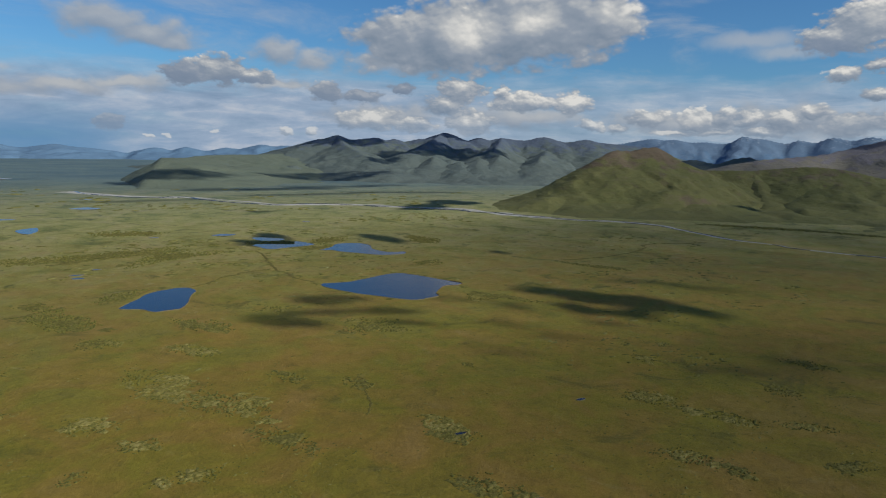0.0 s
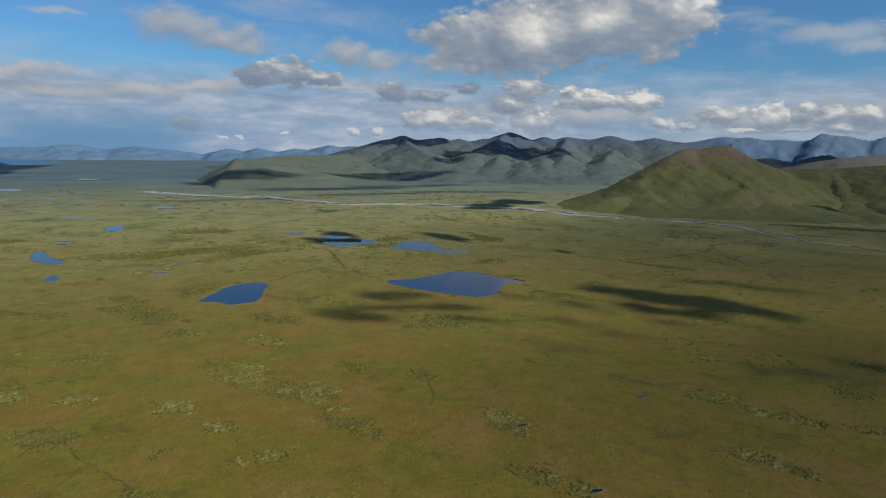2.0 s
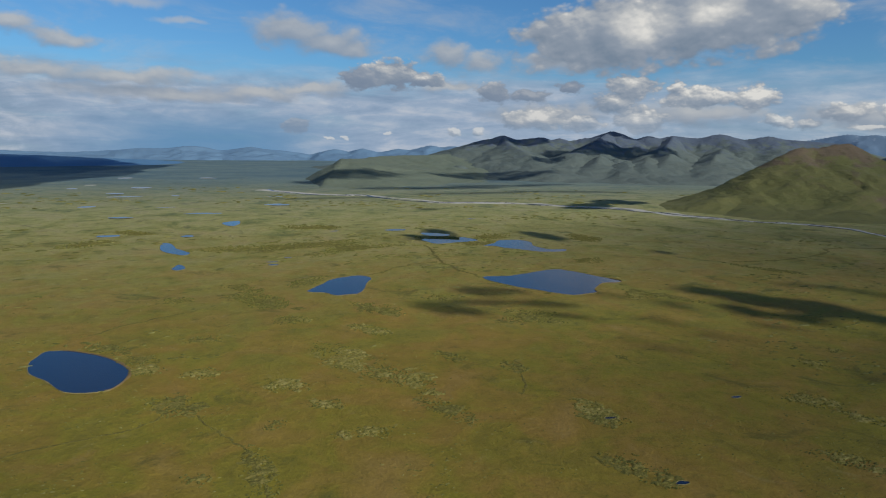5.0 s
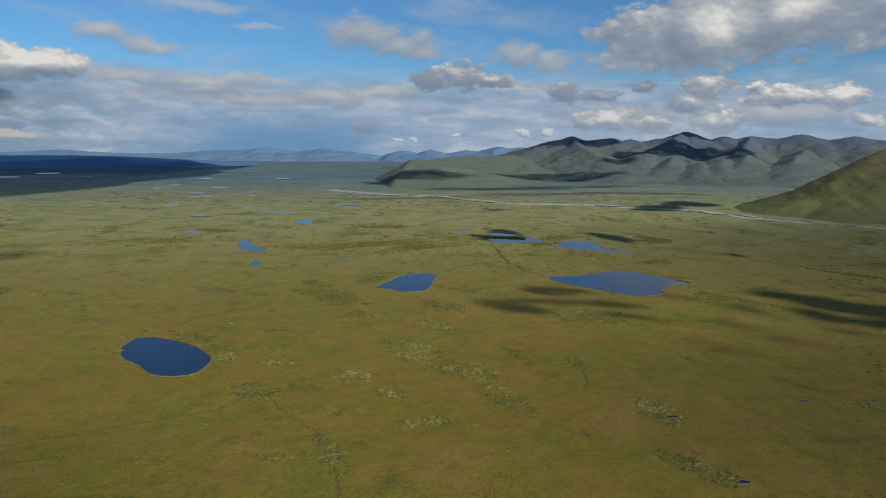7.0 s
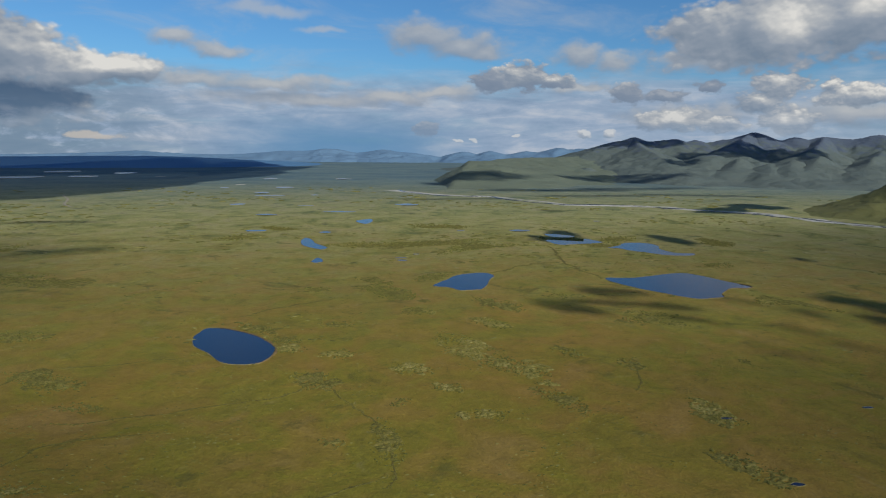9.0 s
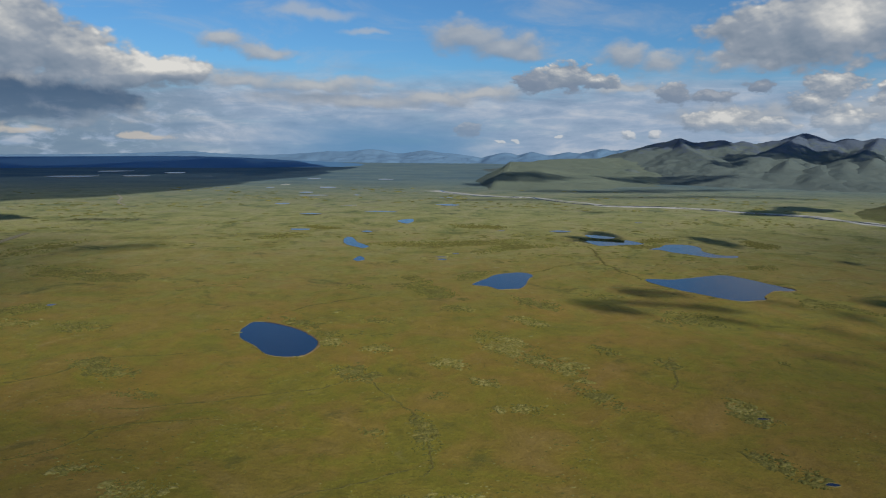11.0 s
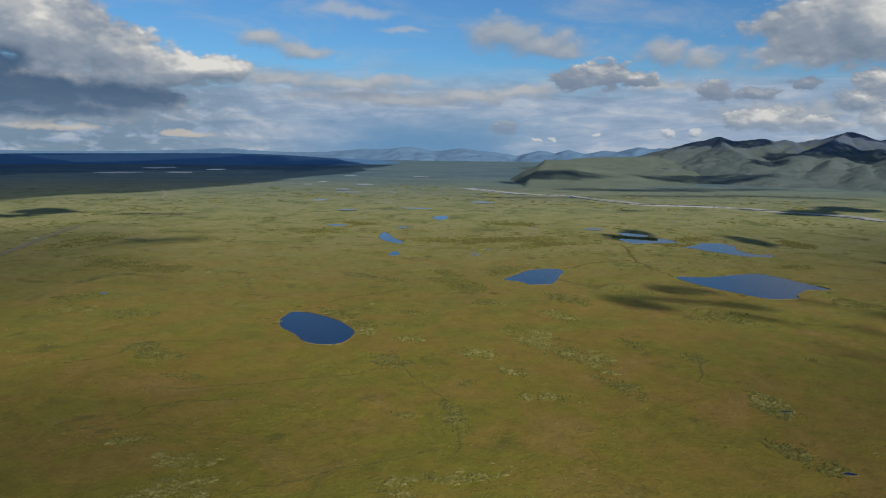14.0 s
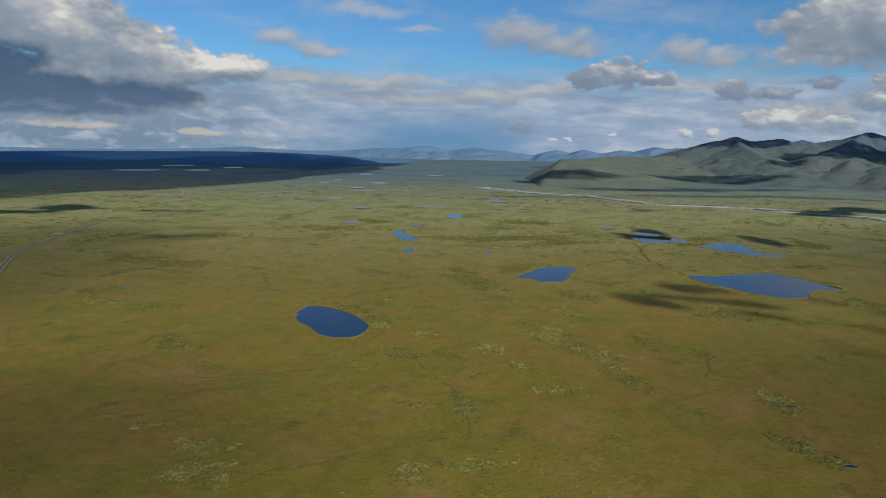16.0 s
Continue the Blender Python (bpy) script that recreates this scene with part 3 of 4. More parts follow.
def water_sheet(name, line, label, category="lake", rim=1.1):
    c = line.mean(0)
    n = len(line)
    verts = [(x, y, 0.06) for x, y in line] + [(x, y, -0.6) for x, y in c + (line - c) * 0.97]
    faces = [list(range(n))]
    # a thin rim down into the bed gives the sheet its depth
    faces += [[(i + 1) % n, i, n + i, n + (i + 1) % n] for i in range(n)]
    ob = tagged(mesh_object(name, verts, faces, WATER, smooth=False), label, category, kind="structure")
    out = line - c
    out = out / np.linalg.norm(out, axis=1)[:, None]
    s = np.arange(n)
    w = rim * (0.7 + 0.5 * vnoise(s * 0.6, s * 0.0, 41))
    w[-1] = w[0]
    rows = [(-0.15, 0.02), (0.1, 0.16), (0.6, 0.22), (1.0, -0.12)]
    verts = [(*(q + o * w[k] * f), z) for f, z in rows for k, (q, o) in enumerate(zip(line, out))]
    faces = [[r * n + (k + 1) % n, r * n + k, (r + 1) * n + k, (r + 1) * n + (k + 1) % n] for r in range(len(rows) - 1) for k in range(n)]
    mesh_object("shore_rim", verts, faces, SEDGE, ob)["label"] = "pale sedge rim"
    return ob


LAKE_LABELS = {"oval": "deep blue oval tundra lake with a peaty rim", "pear": "blue pear-shaped tundra lake", "large": "large pale blue tundra lake with a ragged shore",
               "bent": "narrow bent blue lake under a cloud shadow", "upper_twin": "small pale lake in cloud shadow", "lower_twin": "long pale blue lake in cloud shadow",
               "west": "small blue elbow-shaped tundra lake", "west_pond": "tiny blue pond among hummocks", "north": "small far blue tundra lake"}
for k, line in zip(LAKES, SHORES):
    water_sheet("lake", line, LAKE_LABELS[k])
for line in SHORES[len(LAKES):]:
    water_sheet("pond", line, "tiny blue pool lying in the tundra", "pond", 0.35)


def ribbon(name, line, widths, z, mat, wobble=0.0, seed=0):
    """A flat strip along a plan line."""
    d = np.gradient(line, axis=0)
    d /= np.linalg.norm(d, axis=1)[:, None]
    side = np.stack([-d[:, 1], d[:, 0]], 1)
    s = np.arange(len(line))
    wl = widths * (1 + wobble * vnoise(s * 0.37, s * 0 + 1.5, seed))
    wr = widths * (1 + wobble * vnoise(s * 0.33, s * 0 + 6.5, seed + 3))
    L, R = line + side * wl[:, None] / 2, line - side * wr[:, None] / 2
    n = len(line)
    verts = [(x, y, z) for x, y in L] + [(x, y, z) for x, y in R] + [(x, y, z - 0.7) for x, y in L + side] + [(x, y, z - 0.7) for x, y in R - side]
    faces = []
    for i in range(n - 1):
        faces += [[i, n + i, n + i + 1, i + 1], [2 * n + i, i, i + 1, 2 * n + i + 1], [n + i, 3 * n + i, 3 * n + i + 1, n + i + 1]]
    return mesh_object(name, verts, faces, mat)


# ---- mountains ----
def slope_mesh(name, crest, width, step, mat, rough, seed, power, gully, steep, crag, parent):
    """A height field raised from one ridge line: crest points (x, y, z) and the half width of the slopes under it."""
    pts = np.array(crest, float)[:, :2]
    lo, hi = pts.min(0) - width * 1.2, pts.max(0) + width * 1.2
    xs, ys = np.arange(lo[0], hi[0], step), np.arange(lo[1], hi[1], step)
    X, Y = np.meshgrid(xs, ys)
    x, y = X.ravel(), Y.ravel()
    z = np.full(x.shape, -12.0)
    line = spline(crest, 3)
    ragged = (1 + rough * fbm(x / width * 2.2, y / width * 2.2, 4, seed)) / width
    nearest_r, along, drop = np.full(x.shape, 1e9), np.zeros(x.shape), np.ones(x.shape)
    length = 0.0
    for a, b in zip(line[:-1], line[1:]):
        d = b - a
        k = np.clip(((x - a[0]) * d[0] + (y - a[1]) * d[1]) / max(d[:2] @ d[:2], 1e-9), 0, 1)
        ox, oy = x - a[0] - k * d[0], y - a[1] - k * d[1]
        r = np.hypot(ox, oy)
        u = r * ragged
        if steep:
            bearing, more = steep
            u = u * (1 + more * np.clip((ox * math.sin(radians(bearing)) + oy * math.cos(radians(bearing))) / np.maximum(r, 1), 0, 1))
        f = np.clip(1 - u, 0, 1) ** power
        z = np.maximum(z, (a[2] + k * d[2] + 12) * f - 12)
        m = r < nearest_r
        nearest_r[m], along[m], drop[m] = r[m], (length + k * math.hypot(d[0], d[1]))[m], u[m]
        length += math.hypot(d[0], d[1])
    # ribs and gullies run down from the crest
    ribs = np.abs(fbm(along / (width * 0.27) + 0.5 * fbm(x / 150, y / 150, 3, seed + 5), drop * 1.1, 4, seed + 7, 0.55))
    z = z - gully * ribs * np.clip(drop * 5, 0, 1) * np.clip(1 - drop, 0, 1) ** 0.6
    top = np.clip((z + 12) / 60, 0, 1) * np.clip(0.3 + drop * 4, 0, 1)
    z = z + top * crag * fbm(x / (step * 7), y / (step * 7), 5, seed + 3, 0.6)
    z = z - top * crag * 1.2 * np.abs(fbm(x / (step * 3), y / (step * 3), 3, seed + 13, 0.6))
    Z = z.reshape(X.shape)
    ob = sheet(name, xs, ys, Z, mat, Z > -7.0)
    ob.parent = parent
    return ob


def mountain(name, ridges, step, mat, label, rough=0.3, seed=0, power=1.5, gully=14.0, category="mountain", steep=None, crag=4.0):
    """A mountain of one main ridge and the spurs that run down from it."""
    base = tagged(new(name), label, category)
    for i, (crest, width) in enumerate(ridges):
        slope_mesh("main_ridge" if i == 0 else "spur", crest, width, step, mat, rough, seed, power, gully, steep, crag, base)
    return base


def polar(az, el, dist, eye=(0, 0, 118)):
    """A crest point from a viewpoint over the plain: compass bearing, height angle, distance."""
    return (eye[0] + dist * math.sin(radians(az)), eye[1] + dist * math.cos(radians(az)), eye[2] + dist * math.tan(radians(el)))


def skyline(bearings, near, far):
    """Crest points from (bearing, height angle) pairs, at a distance that runs from near to far along the ridge."""
    n = len(bearings) - 1
    return [polar(a, e, near + (far - near) * i / n, (5, 66, 120)) for i, (a, e) in enumerate(bearings)]


HILL_LEFT = skyline([(40.1, -4.2), (41.6, -3.4), (43.26, -2.5), (45.42, -1.0), (46.6, -0.30), (47.33, 0.08), (48.62, 0.12), (49.88, 0.44), (50.59, 0.45), (51.37, 0.02), (52.66, -0.74), (53.92, -1.20)], 1520, 1760)
HILL_SHOULDER = skyline([(53.92, -1.20), (55.89, -1.20), (57.81, -1.13), (59.4, -0.95), (61.41, -0.74), (63.75, -0.85), (67.0, -1.5), (72.0, -2.0), (80.0, -2.2)], 1760, 1860)
HILL_CREST = HILL_LEFT + HILL_SHOULDER[1:]
SUMMIT = HILL_LEFT[8]
mountain("hill", [(HILL_CREST, 320), ([(x - 40, y - 40, z * 0.40) for x, y, z in HILL_CREST[5:]], 430),
                  ([(SUMMIT[0] - 12, SUMMIT[1] - 14, SUMMIT[2] * 0.95), (1285, 1085, 66), (1245, 1020, 24)], 150), ([(1236, 1190, 108), (1195, 1135, 66), (1160, 1085, 28)], 130),
                  ([HILL_SHOULDER[2], (1440, 950, 50), (1350, 870, 20)], 230), ([HILL_SHOULDER[4], (1560, 840, 60), (1440, 720, 26)], 360)],
         7, TURF_HILL, "green domed hill with a bare brown summit", 0.18, 3, 1.05, 9.0, "hill", (-25, 0.9), 2.2)
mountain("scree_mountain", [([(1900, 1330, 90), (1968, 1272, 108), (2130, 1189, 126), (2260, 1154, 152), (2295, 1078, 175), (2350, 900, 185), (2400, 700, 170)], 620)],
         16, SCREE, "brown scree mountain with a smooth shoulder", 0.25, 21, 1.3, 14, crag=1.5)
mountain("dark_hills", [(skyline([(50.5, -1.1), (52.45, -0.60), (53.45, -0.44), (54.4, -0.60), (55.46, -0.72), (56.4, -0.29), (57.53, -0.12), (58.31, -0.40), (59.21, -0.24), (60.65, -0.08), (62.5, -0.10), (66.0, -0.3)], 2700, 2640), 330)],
         12, HAZED_TURF_RANGE, "dark low hills lying in cloud shadow", 0.2, 33, 1.2, 10, "hill", crag=1.2)
RANGE_CREST = skyline([(19.6, -1.0), (20.67, -0.86), (21.45, -0.62), (22.14, -0.26), (23.29, 0.45), (23.76, 0.36), (24.69, 0.78), (25.48, 0.45), (27.02, 0.54), (27.96, 0.65), (28.58, 0.42), (29.38, 0.6), (30.09, 0.37), (31.5, 0.64),
                       (32.2, 0.65), (33.41, 1.22), (34.12, 1.02), (34.78, 0.76), (35.49, 0.58), (36.42, 0.85), (37.36, 0.66), (38.28, 0.89), (40.13, 0.72), (41.81, 1.05), (43.54, 0.65), (45.09, 0.92), (46.2, 0.71), (47.95, 0.56), (50.0, 0.4)], 2960, 3300)


def foothill(az, el, dist, lean):
    """A pyramid-shaped spur end in front of the range, with its ridge running back into the slope."""
    return [polar(az - lean, el - 1.1, dist - 170, (5, 66, 120)), polar(az, el, dist, (5, 66, 120)), polar(az + lean * 0.5, el - 0.12, dist + 110, (5, 66, 120)), polar(az + lean, el + 0.45, dist + 330, (5, 66, 120))]


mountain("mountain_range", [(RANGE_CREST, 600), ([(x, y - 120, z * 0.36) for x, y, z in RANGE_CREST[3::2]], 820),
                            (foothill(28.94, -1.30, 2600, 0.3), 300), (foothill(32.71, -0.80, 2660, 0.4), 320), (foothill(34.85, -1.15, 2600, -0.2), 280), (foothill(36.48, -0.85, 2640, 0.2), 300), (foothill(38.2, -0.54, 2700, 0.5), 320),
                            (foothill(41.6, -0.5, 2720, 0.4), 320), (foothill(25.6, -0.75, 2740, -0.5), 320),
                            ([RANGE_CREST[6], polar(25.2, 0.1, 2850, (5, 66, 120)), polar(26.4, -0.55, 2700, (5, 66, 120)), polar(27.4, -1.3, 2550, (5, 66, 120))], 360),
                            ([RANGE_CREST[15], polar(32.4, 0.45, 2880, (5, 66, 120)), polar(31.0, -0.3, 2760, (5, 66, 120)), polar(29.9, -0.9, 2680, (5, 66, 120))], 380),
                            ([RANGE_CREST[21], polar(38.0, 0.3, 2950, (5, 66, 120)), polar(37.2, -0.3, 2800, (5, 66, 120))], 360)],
         9, HAZED_TURF_RANGE, "long green and slate mountain range, hazed blue, partly in cloud shadow", 0.26, 41, 1.0, 8, crag=2.8)
PLATEAU = skyline([(11.06, -1.36), (12.0, -1.36), (12.97, -1.33), (13.62, -1.19), (15.36, -1.07), (18.48, -0.96), (20.3, -0.84), (21.6, -0.7)], 2250, 2960)
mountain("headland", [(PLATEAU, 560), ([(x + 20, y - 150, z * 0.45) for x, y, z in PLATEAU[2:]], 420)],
         9, HAZED_TURF_HEAD, "flat-topped green headland ridge running out into the plain", 0.18, 55, 0.85, 9, steep=(-72, 4.0), crag=1.6)


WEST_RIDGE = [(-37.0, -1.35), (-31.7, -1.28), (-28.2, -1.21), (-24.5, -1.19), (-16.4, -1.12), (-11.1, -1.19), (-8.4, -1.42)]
mountain("west_ridge", [([polar(a, e, 4050) for a, e in WEST_RIDGE], 900)], 30, HAZED_RIDGE, "long low ridge dark under the cloud", 0.12, 67, 1.0, 3, "ridge", crag=1.0)
FAR_WEST = [(-36, -1.0), (-29.9, -1.0), (-28.2, -1.08), (-24.4, -1.05), (-20.5, -0.98), (-17.3, -0.86), (-15.1, -0.74), (-13.9, -0.80), (-11.9, -0.92), (-9.2, -0.98), (-6.5, -0.86), (-4.1, -0.66), (-2.09, -0.62), (-0.8, -0.46), (0.4, -0.52), (1.72, -0.76), (3.0, -0.60), (3.94, -0.46), (4.8, -0.60)]
FAR_MID = [(5.0, -0.62), (5.84, -0.68), (7.6, -0.86), (9.0, -1.02), (10.1, -0.72), (10.67, -0.56), (11.92, -0.77), (12.78, -0.48), (13.5, -0.66), (14.49, -0.76), (15.2, -0.58), (15.81, -0.46), (16.7, -0.54), (17.6, -0.34), (18.49, -0.14), (19.3, -0.28), (20.3, -0.18), (21.68, -0.34), (24.0, -0.3), (27.0, -0.3)]
FAR_EAST = [(45.0, 0.4), (47.0, 0.62), (48.4, 0.86), (49.75, 1.10), (50.6, 1.00), (51.5, 1.06), (52.6, 0.88), (53.74, 0.93), (54.8, 0.84), (55.9, 1.02), (56.25, 1.42), (57.1, 1.28), (57.97, 1.21), (59.29, 0.93), (60.17, 1.20), (61.24, 1.05), (62.25, 1.44), (63.55, 1.24), (64.6, 1.5), (66.2, 1.3), (70.0, 1.2), (76.0, 0.9)]
# far crests: haze comes from the painted blue of their materials
for crest, label, seed, rock in ((FAR_WEST, "faint blue ridge beyond the plain", 71, FAR_HAZE), (FAR_MID, "far blue mountains with pale rock faces", 83, FAR_HAZE), (FAR_EAST, "far blue mountain chain with snow patches", 97, FAR_HAZED_ROCK)):
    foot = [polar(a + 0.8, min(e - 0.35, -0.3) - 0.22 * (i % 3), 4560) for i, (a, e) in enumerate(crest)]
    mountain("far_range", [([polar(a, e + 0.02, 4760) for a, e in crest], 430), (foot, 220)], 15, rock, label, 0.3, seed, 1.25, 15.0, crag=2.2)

# ---- river, road ----
river = tagged(new("river"), "braided grey river with pale gravel bars", "river", kind="structure")
steps = np.arange(len(RIVER_LINE))
side = np.gradient(RIVER_LINE, axis=0)
side = np.stack([-side[:, 1], side[:, 0]], 1) / np.linalg.norm(side, axis=1)[:, None]
reach = np.interp(steps, [0, 40, 90, 125, 150, 190, len(steps)], [20, 18, 22, 18, 7, 3, 3])
for k in range(8):
    line = RIVER_LINE + side * (reach * (0.55 + 0.12 * k) * vnoise(steps * (0.09 + 0.012 * k) + 31 * k, steps * 0.0 + k, 17 + k))[:, None]
    shut = vnoise(steps * 0.10 + 13 * k, steps * 0.0 + 4, 29 + k)
    widths = np.clip(reach * 0.30 * (0.7 + 1.0 * vnoise(steps * 0.16 + 7 * k, steps * 0.0, 23 + k)), 0.5, 30) * (1.0 if k in (0, 7) else np.clip(shut * 4 + 0.6, 0.04, 1)) + (2.2 if k == 0 else 0.0)
    ribbon("gravel_bar" if k < 6 else "water_channel", line, widths, 0.15 + 0.02 * k, GRAVEL if k < 6 else WATER, 0.5, 5 + k).parent = river
road = tagged(new("road"), "pale gravel road with two wheel tracks", "road", kind="structure")
ribbon("roadbed", ROAD_LINE, np.full(len(ROAD_LINE), 8.0), 0.35, ROAD, 0.06, 2).parent = road
rside = np.gradient(ROAD_LINE, axis=0)
rside = np.stack([-rside[:, 1], rside[:, 0]], 1) / np.linalg.norm(rside, axis=1)[:, None]
for k in (-1, 1):
    ribbon("wheel_track", ROAD_LINE + rside * 2.1 * k, np.full(len(ROAD_LINE), 1.1), 0.40, TRACK, 0.25, 4 + k).parent = road

tagged(ribbon("far_track", spline([(-590, 1620), (-573, 1580), (-538, 1499), (-507, 1395), (-470, 1330)], 8), np.full(33, 3.0), 0.4, TRACK, 0.3, 8), "faint pale track across the far plain", "track", kind="structure")
for gx0, gy0, gl, gw in ((-447, 813, 5, 4), (-350, 1475, 22, 6), (-267, 2011, 13, 8), (-590, 2466, 16, 14)):
    tagged(ribbon("gravel_patch", spline([(gx0 - gl, gy0 - 2), (gx0, gy0), (gx0 + gl, gy0 + 2)], 5), np.array([0.3, 0.6, 0.85, 0.95, 1, 1, 0.95, 0.85, 0.7, 0.5, 0.2]) * gw, 0.45, GRAVEL, 0.3, 3), "bare patch of pale gravel on the plain", "gravel", kind="structure")

# ---- clouds overhead, whose shade lies on the land ----
def puff_cloud(x, y, a, b, turn=0.0, seed=0, height=600.0, mat=CLOUD, ragged=0.75):
    """A cumulus cloud whose shade falls on (x, y): one lobed body over a flatter base."""
    bm = bmesh.new()
    bmesh.ops.create_icosphere(bm, subdivisions=4 if a * b > 900 else 3, radius=1.0)
    shift = Vector((seed * 3.7, seed * 1.9, seed * 0.7))
    thick = min(a, b) * 0.55
    c, s = math.cos(radians(turn)), math.sin(radians(turn))
    for v in bm.verts:
        n = v.co.normalized()
        r = max(0.25, 1 + ragged * noise.fractal(n * 2.1 + shift, 0.7, 2.0, 6))
        u, w, z = n.x * a * r, n.y * b * r, n.z * thick * r
        v.co = (c * u - s * w, s * u + c * w, max(z, -0.25 * thick + 0.1 * z))
    me = bpy.data.meshes.new("cloud")
    bm.to_mesh(me)
    bm.free()
    me.materials.append(mat)
    me.polygons.foreach_set("use_smooth", [True] * len(me.polygons))
    ob = new("cloud", me)
    ob.location = Vector((x, y, 0)) + sun_way / sun_way.z * height
    return tagged(ob, "white cumulus cloud high over the plain", "cloud", "clouds over the plain")


# where each cloud's shade lies: centre, half axes, turn
SHADES_NEAR = [(397, 492, 13, 24, 15), (416, 456, 19, 26, 20), (440, 420, 20, 30, 20), (455, 384, 13, 20, 20), (378, 432, 12, 18, 10), (406, 404, 15, 13, 0), (365, 395, 8, 6, 0)]
SHADES_MID = [(284, 858, 32, 24, -25), (303, 912, 14, 32, 0), (428, 846, 16, 44, 4), (730, 1222, 62, 30, 38), (845, 1300, 52, 42, 35),
              (394, 1234, 20, 9, 0), (-640, 1035, 60, 20, 10), (-590, 1110, 40, 30, 0), (1262, 880, 34, 14, -30), (495, 685, 8, 13, 0)]
SHADES_DEEP = [(222, 547, 24, 14, -25), (165, 508, 14, 16, 0), (200, 516, 24, 8, -20), (243, 496, 19, 10, -30), (241, 460, 18, 7, -35), (182, 490, 12, 10, 0),
               (776, 2160, 84, 26, 0), (925, 2275, 90, 26, 0), (1008, 2148, 60, 22, 0),
               (1370, 2600, 90, 80, 0), (1480, 2600, 110, 90, 0), (1580, 2530, 100, 90, 30), (1640, 2420, 60, 70, 0), (1200, 2460, 70, 44, 30), (1120, 2985, 90, 60, 0), (1250, 2930, 90, 46, 0), (1700, 2900, 120, 60, 0),
               (2080, 1650, 170, 130, 20), (2260, 1500, 150, 140, 20)]
SHADES_THIN = [(308, 508, 10, 9, -30), (505, 484, 34, 8, -40), (308, 389, 15, 6, -35), (257, 377, 18, 5, -40), (353, 281, 24, 9, -40), (541, 432, 22, 8, -40),
               (340, 462, 10, 18, 5), (300, 425, 14, 6, -40), (395, 275, 10, 20, 20), (-300, 800, 50, 12, 20), (-415, 1086, 55, 11, 0)]
SHADES_FAR = [(400, 2045, 100, 56, 5), (330, 2070, 60, 56, 0), (480, 2095, 74, 40, 0), (500, 1790, 100, 34, 0), (660, 1785, 130, 38, 0), (820, 1855, 130, 28, 0), (1000, 1895, 90, 18, 0), (620, 1590, 130, 20, 0), (960, 2190, 170, 40, 0), (260, 1500, 110, 12, 5), (900, 1600, 140, 20, -10)]
SHADES_WEST = [(-1180, 2200, 640, 1450, -26), (-1500, 3180, 1150, 740, 24), (-2300, 2400, 900, 1000, 0)]
for bank, height, mat in ((SHADES_NEAR, 900.0, CLOUD), (SHADES_MID, 700.0, CLOUD), (SHADES_DEEP, 800.0, CLOUD_DEEP), (SHADES_THIN, 1150.0, CLOUD_VEIL), (SHADES_FAR, 1300.0, CLOUD_THIN), (SHADES_WEST, 1500.0, CLOUD_DECK)):
    for i, (x, y, a, b, turn) in enumerate(bank):
        puff_cloud(x, y, a, b, turn, 3 + i + int(height) % 17, height, mat, 0.3 if a > 500 else 0.75)


def edge_shade_material(spots):
    """An unseen sheet added to dim the land, densest over these spots (x, y, half axes, share of the sun held back),
    frayed by noise.
    """
    m, n, bsdf, p = material("edge_shade")
    bsdf.inputs["Base Color"].default_value = (0.82, 0.82, 0.82, 1)
    bsdf.inputs["Roughness"].default_value = 1.0
    at = n.put("ShaderNodeTexCoord").outputs["Object"]
    fray = n.noise(n.vec("MULTIPLY", at, (1.0, 0.6, 0)), 0.006, 6.0, 0.6, 0.8)
    held = None
    for x, y, a, b, most in spots:
        d = n.vec("LENGTH", n.vec("MULTIPLY_ADD", at, (1 / a, 1 / b, 0), (-x / a, -y / b, 0)))
        h = n.smooth(n.math("ADD", d, n.math("MULTIPLY_ADD", fray, 0.8, -0.4)), 1.25, 0.35, (0.0, most))
        held = h if held is None else n.math("MAXIMUM", held, h)
    held = n.math("MULTIPLY", held, n.smooth(fray, 0.3, 0.7, (0.75, 1.15)))
    mixed = n.put("ShaderNodeMixShader", {0: held})
    n.t.links.new(n.put("ShaderNodeBsdfTransparent").outputs[0], mixed.inputs[1])
    n.t.links.new(bsdf.outputs[0], mixed.inputs[2])
    n.t.links.new(mixed.outputs[0], n.t.nodes["Material Output"].inputs[0])
    return m


# spots dimmed by the added sheet, to darken the edges of the view
EDGE_SHADE_SPOTS = [(400, 235, 320, 210, 0.70), (940, 560, 640, 540, 0.72), (1500, 1000, 600, 560, 0.50), (-190, 225, 170, 150, 0.55), (-430, 640, 190, 300, 0.52)]
veil_x, veil_y = np.linspace(-1000, 2400, 35), np.linspace(-200, 1700, 20)
VX, VY = np.meshgrid(veil_x, veil_y)
edge_shade = sheet("edge_shade_sheet", veil_x, veil_y, 25 * fbm(VX / 400, VY / 400, 3, 15), edge_shade_material(EDGE_SHADE_SPOTS))
edge_shade.location = sun_way / sun_way.z * 3200
tagged(edge_shade, "thin unseen sheet added to dim the plain below", "cloud", kind="structure")

